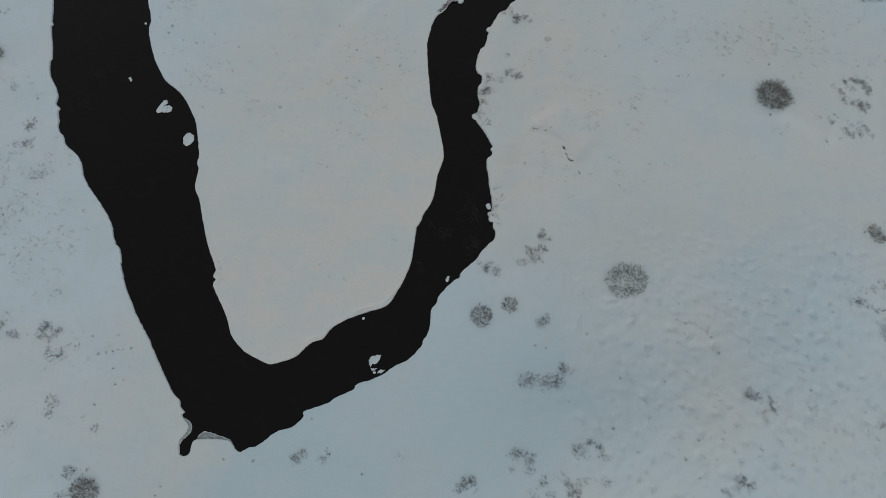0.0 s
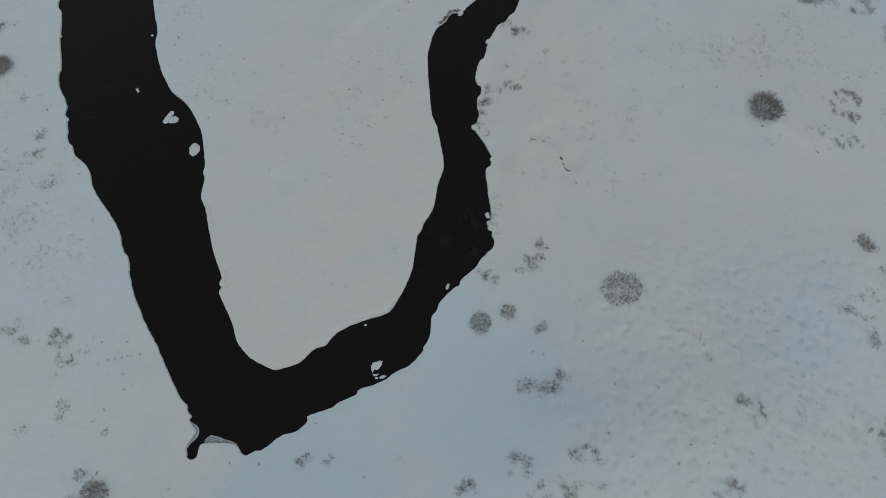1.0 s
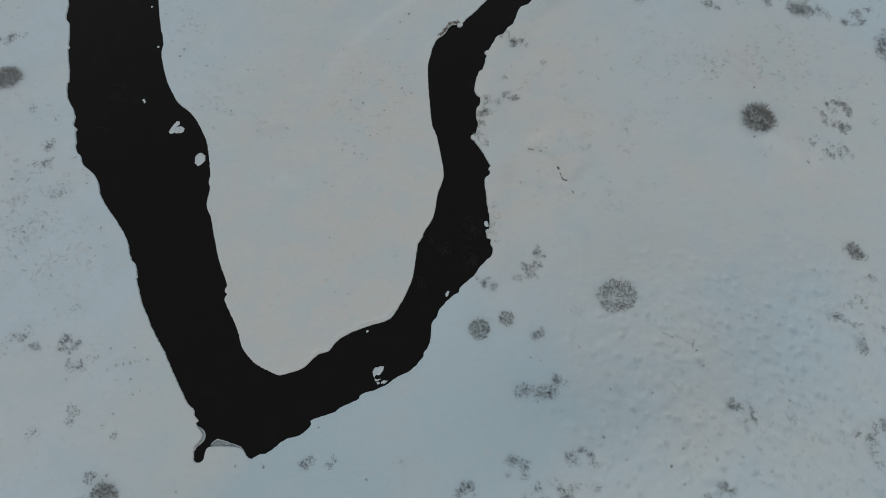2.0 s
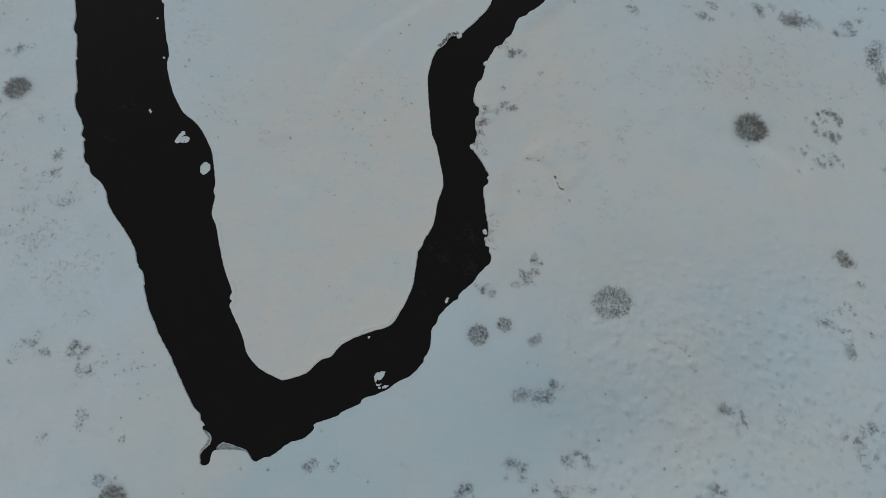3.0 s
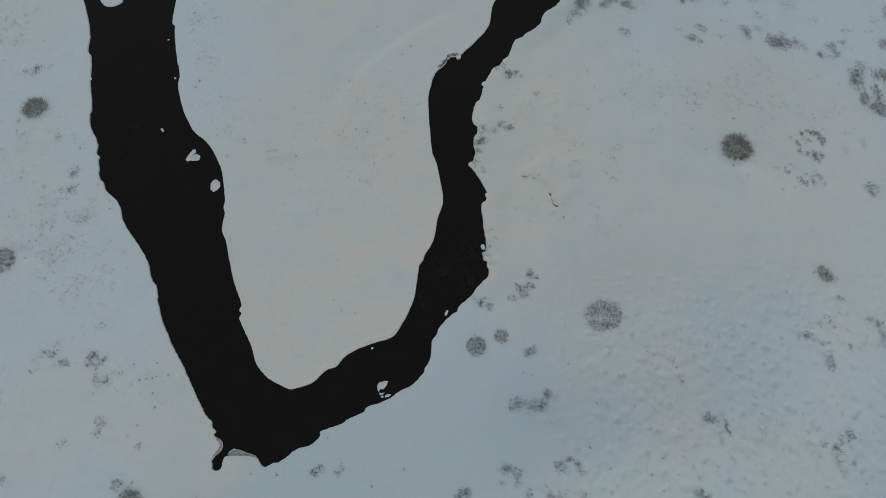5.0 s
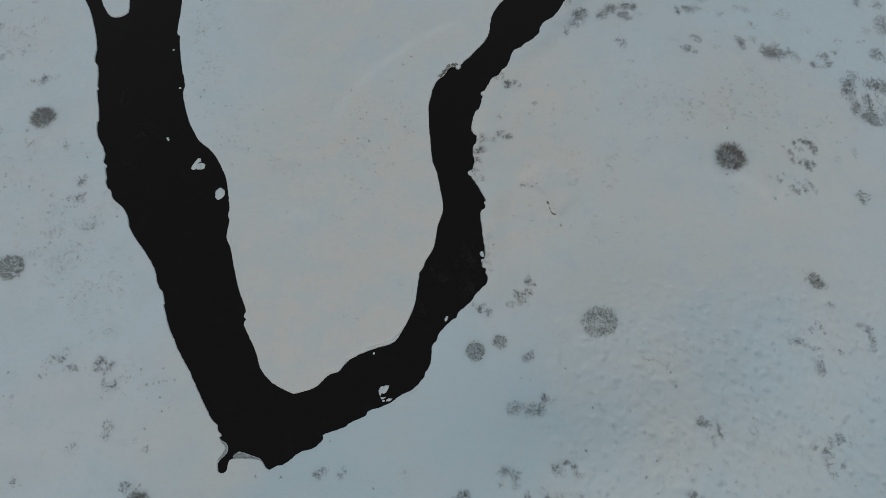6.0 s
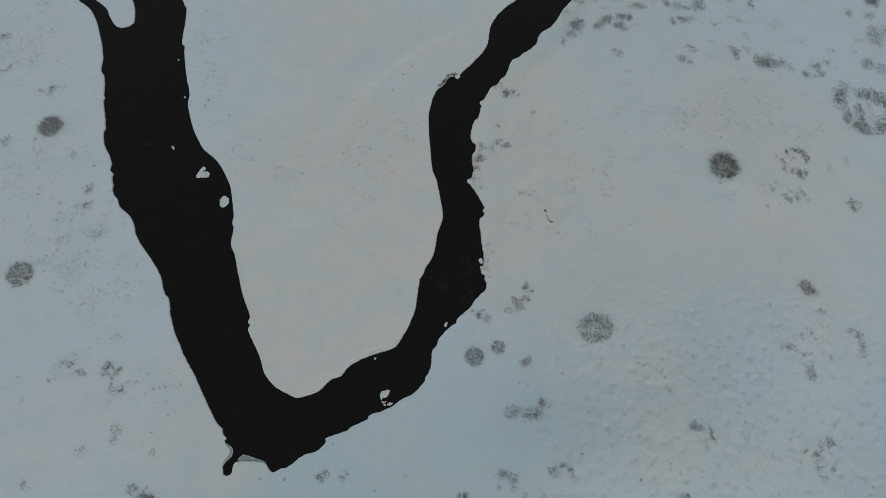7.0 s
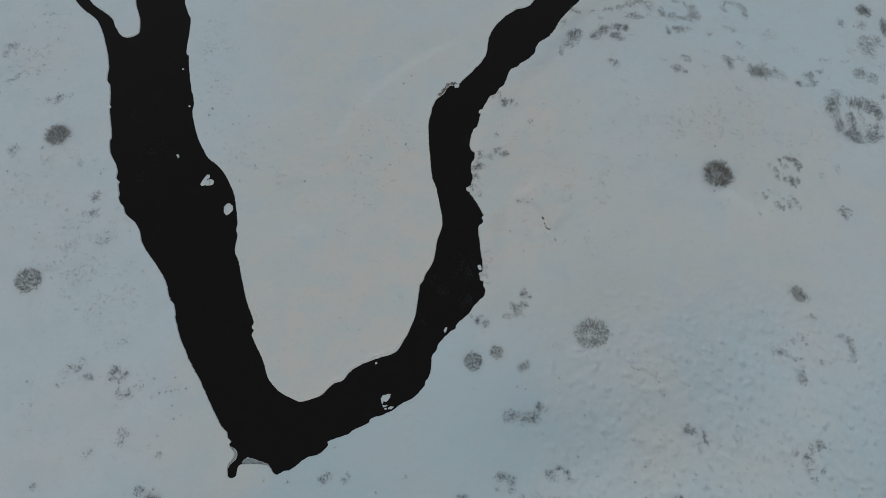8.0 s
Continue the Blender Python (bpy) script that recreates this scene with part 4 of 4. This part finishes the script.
def floe(parent, corners, thick=0.09, mat=FLOE):
    """One plate of snow-topped ice: its corners worn round, its rim bevelled."""
    rim = [Vector(c) for c in corners]
    rim = [q for i, p in enumerate(rim) for q in (p.lerp(rim[(i + 1) % len(rim)], 0.1), p.lerp(rim[(i + 1) % len(rim)], 0.36), p.lerp(rim[(i + 1) % len(rim)], 0.64), p.lerp(rim[(i + 1) % len(rim)], 0.9))]
    rim = [p + Vector((noise.noise((p.x * 11, p.y * 11, 1.0)), noise.noise((p.x * 11, p.y * 11, 5.0)))) * 0.08 for p in rim]
    rim = [q for i, p in enumerate(rim) for q in (p.lerp(rim[(i + 1) % len(rim)], 0.2), p.lerp(rim[(i + 1) % len(rim)], 0.8))]
    mid = sum(rim, Vector((0, 0))) / len(rim)
    n, verts, faces = len(rim), [], []
    for shrink, z in ((0.97, -0.05), (1.0, 0.0), (0.99, thick * 0.6), (0.93, thick * 0.95), (0.6, thick + 0.015)):
        verts += [(*(mid + (p - mid) * shrink), z) for p in rim]
    for ring in range(4):
        for k in range(n):
            m = ring * n
            faces.append((m + k, m + (k + 1) % n, m + n + (k + 1) % n, m + n + k))
    faces.append(tuple(range(4 * n, 5 * n)))
    faces.append(tuple(reversed(range(n))))
    return mesh_part("plate", verts, faces, mat, parent, soft=True)


def chip(x, y, rx, ry, turn=0.0, seed=1):
    """The corners of a small rounded chip of ice."""
    rnd = random.Random(seed)
    out = []
    for k in range(7):
        a, g = 2 * math.pi * k / 7, rnd.uniform(0.85, 1.15)
        u, v = rx * g * math.cos(a), ry * g * math.sin(a)
        c, s = math.cos(radians(turn)), math.sin(radians(turn))
        out.append((x + u * c - v * s, y + u * s + v * c))
    return out


def ice_floe(x, y, plates, label, mat=FLOE, thick=0.09):
    thing = new("ice_floe")
    thing.location = (x, y, WATER_LEVEL)
    for corners in plates:
        floe(thing, corners, thick, mat)
    return tagged(thing, label, "ice floe", "ice floes on the river")


ice_floe(-37.4, 52.8, [[(-0.27, 0.15), (0.0, 0.34), (0.1, 0.08), (-0.05, -0.09)], [(0.12, 0.06), (0.28, -0.03), (0.1, -0.34), (-0.05, -0.12)]], "tiny broken white ice floe on black water")
ice_floe(-32.7, 49.0, [
    [(-0.88, -0.72), (-0.74, -0.17), (-0.37, 0.55), (-0.16, 0.9), (0.16, 0.9), (0.31, 0.43), (0.0, 0.2), (-0.11, -0.17), (-0.25, -0.8), (-0.66, -0.9)],
    [(-0.11, -0.17), (0.07, 0.14), (0.32, 0.17), (0.35, -0.8), (-0.05, -0.83), (-0.23, -0.64)], [(0.36, 0.17), (0.53, 0.19), (0.95, -0.09), (0.88, -0.63), (0.42, -0.82), (0.38, -0.8)]],
    "cracked white ice floe of three plates on black water")
ice_floe(-29.2, 44.6, [[(-0.64, 0.28), (-0.33, 0.8), (0.05, 0.92), (0.56, 0.48), (0.66, -0.14), (0.31, -0.71), (-0.15, -0.95), (-0.56, -0.57)]], "rounded snow-covered ice floe by the inner bank")
ice_floe(-6.45, 18.72, [
    [(-0.76, 0.46), (-0.52, 0.84), (-0.11, 0.9), (0.0, 1.03), (0.48, 0.97), (0.26, 0.41), (0.13, 0.2), (-0.06, 0.03), (-0.42, 0.05), (-0.56, -0.27), (-0.71, 0.0)],
    [(-0.54, -0.35), (-0.28, -0.43), (0.14, -0.35), (-0.06, -0.58), (-0.41, -0.62)], [(-0.3, -0.7), (0.02, -0.7), (0.02, -0.9), (-0.24, -0.96)], [(0.16, -0.7), (0.45, -0.5), (0.88, -0.56), (0.7, -0.78), (0.16, -0.9)]],
    "broken snow-topped ice floe drifted against the south bank")
ice_floe(0.5, 27.9, [chip(0.0, 0.0, 0.18, 0.3, -10, 5), chip(0.14, 0.3, 0.13, 0.13, 0, 6)], "small white ice floe beside the bank")
ice_floe(-8.0, 23.5, [chip(0.0, 0.0, 0.18, 0.14, 20, 7)], "tiny white ice floe off the inner bank")
ice_floe(4.9, 36.6, [chip(0.0, 0.0, 0.28, 0.42, 15, 8), chip(0.15, -0.95, 0.25, 0.35, -10, 9)], "two white ice lumps lodged at the east bank")
ice_floe(-39.1, 67.8, [chip(0.0, 0.0, 0.16, 0.12, 20, 10)], "tiny white ice floe in the west arm")
ice_floe(-37.1, 61.2, [chip(0.0, 0.0, 0.18, 0.14, -20, 11)], "tiny white ice floe by the tongue of land")
ice_floe(1.72, 65.55, [chip(0.0, 0.0, 0.42, 0.32, 35, 17)], "white lump of ice beside the turf rubble", FLOE, 0.32)


def turf_rubble(way, wide, count, seed, label):
    """Clods of broken turf and dirty ice heaped along the edge of a bank."""
    rnd = random.Random(seed)
    shapes = []
    for k in range(4):
        bm = bmesh.new()
        bmesh.ops.create_icosphere(bm, subdivisions=1, radius=1.0)
        for v in bm.verts:
            v.co *= rnd.uniform(0.65, 1.15)
            v.co.z *= 0.6
        data = bpy.data.meshes.new("clod")
        bm.to_mesh(data)
        bm.free()
        data.materials.append(DIRTY_ICE if k == 3 else TURF)
        shapes.append(data)
    pts = [Vector((*p, 0)) for p in way]
    thing = new("turf_rubble")
    thing.location = (*way[0], -0.1)
    spots = []
    while len(spots) < count:
        i = rnd.randrange(len(pts) - 1)
        p = pts[i].lerp(pts[i + 1], rnd.random()) + Vector((rnd.gauss(0, wide), rnd.gauss(0, wide), 0))
        if shore_distance([(p.x, p.y)])[0] > -0.06:
            spots.append((p.x, p.y))
    for (x, y), z in zip(spots, heights(spots)):
        ob = new("clod", rnd.choice(shapes))
        size = rnd.uniform(0.035, 0.12)
        ob.matrix_local = Matrix.Translation((x - way[0][0], y - way[0][1], max(z, -0.3) + 0.1 + 0.25 * size)) @ Matrix.Rotation(rnd.uniform(0, 6.28), 4, "Z") @ Matrix.Diagonal((size * rnd.uniform(1, 1.7), size, size, 1))
        ob.parent = thing
    return tagged(thing, label, "turf rubble")


turf_rubble([(-0.95, 63.6), (-0.42, 64.02), (0.08, 64.8), (0.55, 65.52), (1.05, 65.66), (1.5, 65.76)], 0.17, 150, 21, "dark clods of broken turf and dirty ice heaped along the bank")


def frazil_ice(patches):
    """A thin scatter of slush flakes that drift on the open water."""
    rnd = random.Random(77)
    verts, faces = [], []
    for x, y, rx, ry, count in patches:
        for k in range(count):
            px, py = x + rnd.gauss(0, rx * 0.5), y + rnd.gauss(0, ry * 0.5)
            if noise.noise((px * 1.3, py * 0.8, 6.0)) < rnd.uniform(-0.4, 0.3) or shore_distance([(px, py)])[0] > -0.3:
                continue
            size, turn = rnd.uniform(0.015, 0.04), rnd.uniform(0, 6.28)
            m = len(verts)
            for c in range(5):
                a = turn + c * 2 * math.pi / 5
                verts.append((px + size * math.cos(a), py + size * math.sin(a), WATER_LEVEL - 0.004))
            for c in range(5):
                a = turn + c * 2 * math.pi / 5
                verts.append((px + 0.8 * size * math.cos(a), py + 0.8 * size * math.sin(a), WATER_LEVEL + 0.006))
            faces += [(m + c, m + (c + 1) % 5, m + 5 + (c + 1) % 5, m + 5 + c) for c in range(5)] + [tuple(range(m + 5, m + 10))]
    return tagged(mesh_part("frazil_ice", verts, faces, FRAZIL), "thin scatter of grey slush flakes on black water", "frazil ice", kind="stuff")


frazil_ice([(0.1, 33.3, 0.9, 1.0, 260), (-2.2, 29.2, 0.8, 0.9, 180), (-1.1, 34.5, 0.7, 0.8, 150), (3.0, 36.0, 1.6, 2.2, 800), (3.2, 31.9, 1.4, 1.8, 600), (-41.7, 49.1, 1.4, 1.6, 220), (-41.0, 54.0, 1.6, 1.8, 400), (-44.3, 59.5, 1.3, 1.8, 200)])
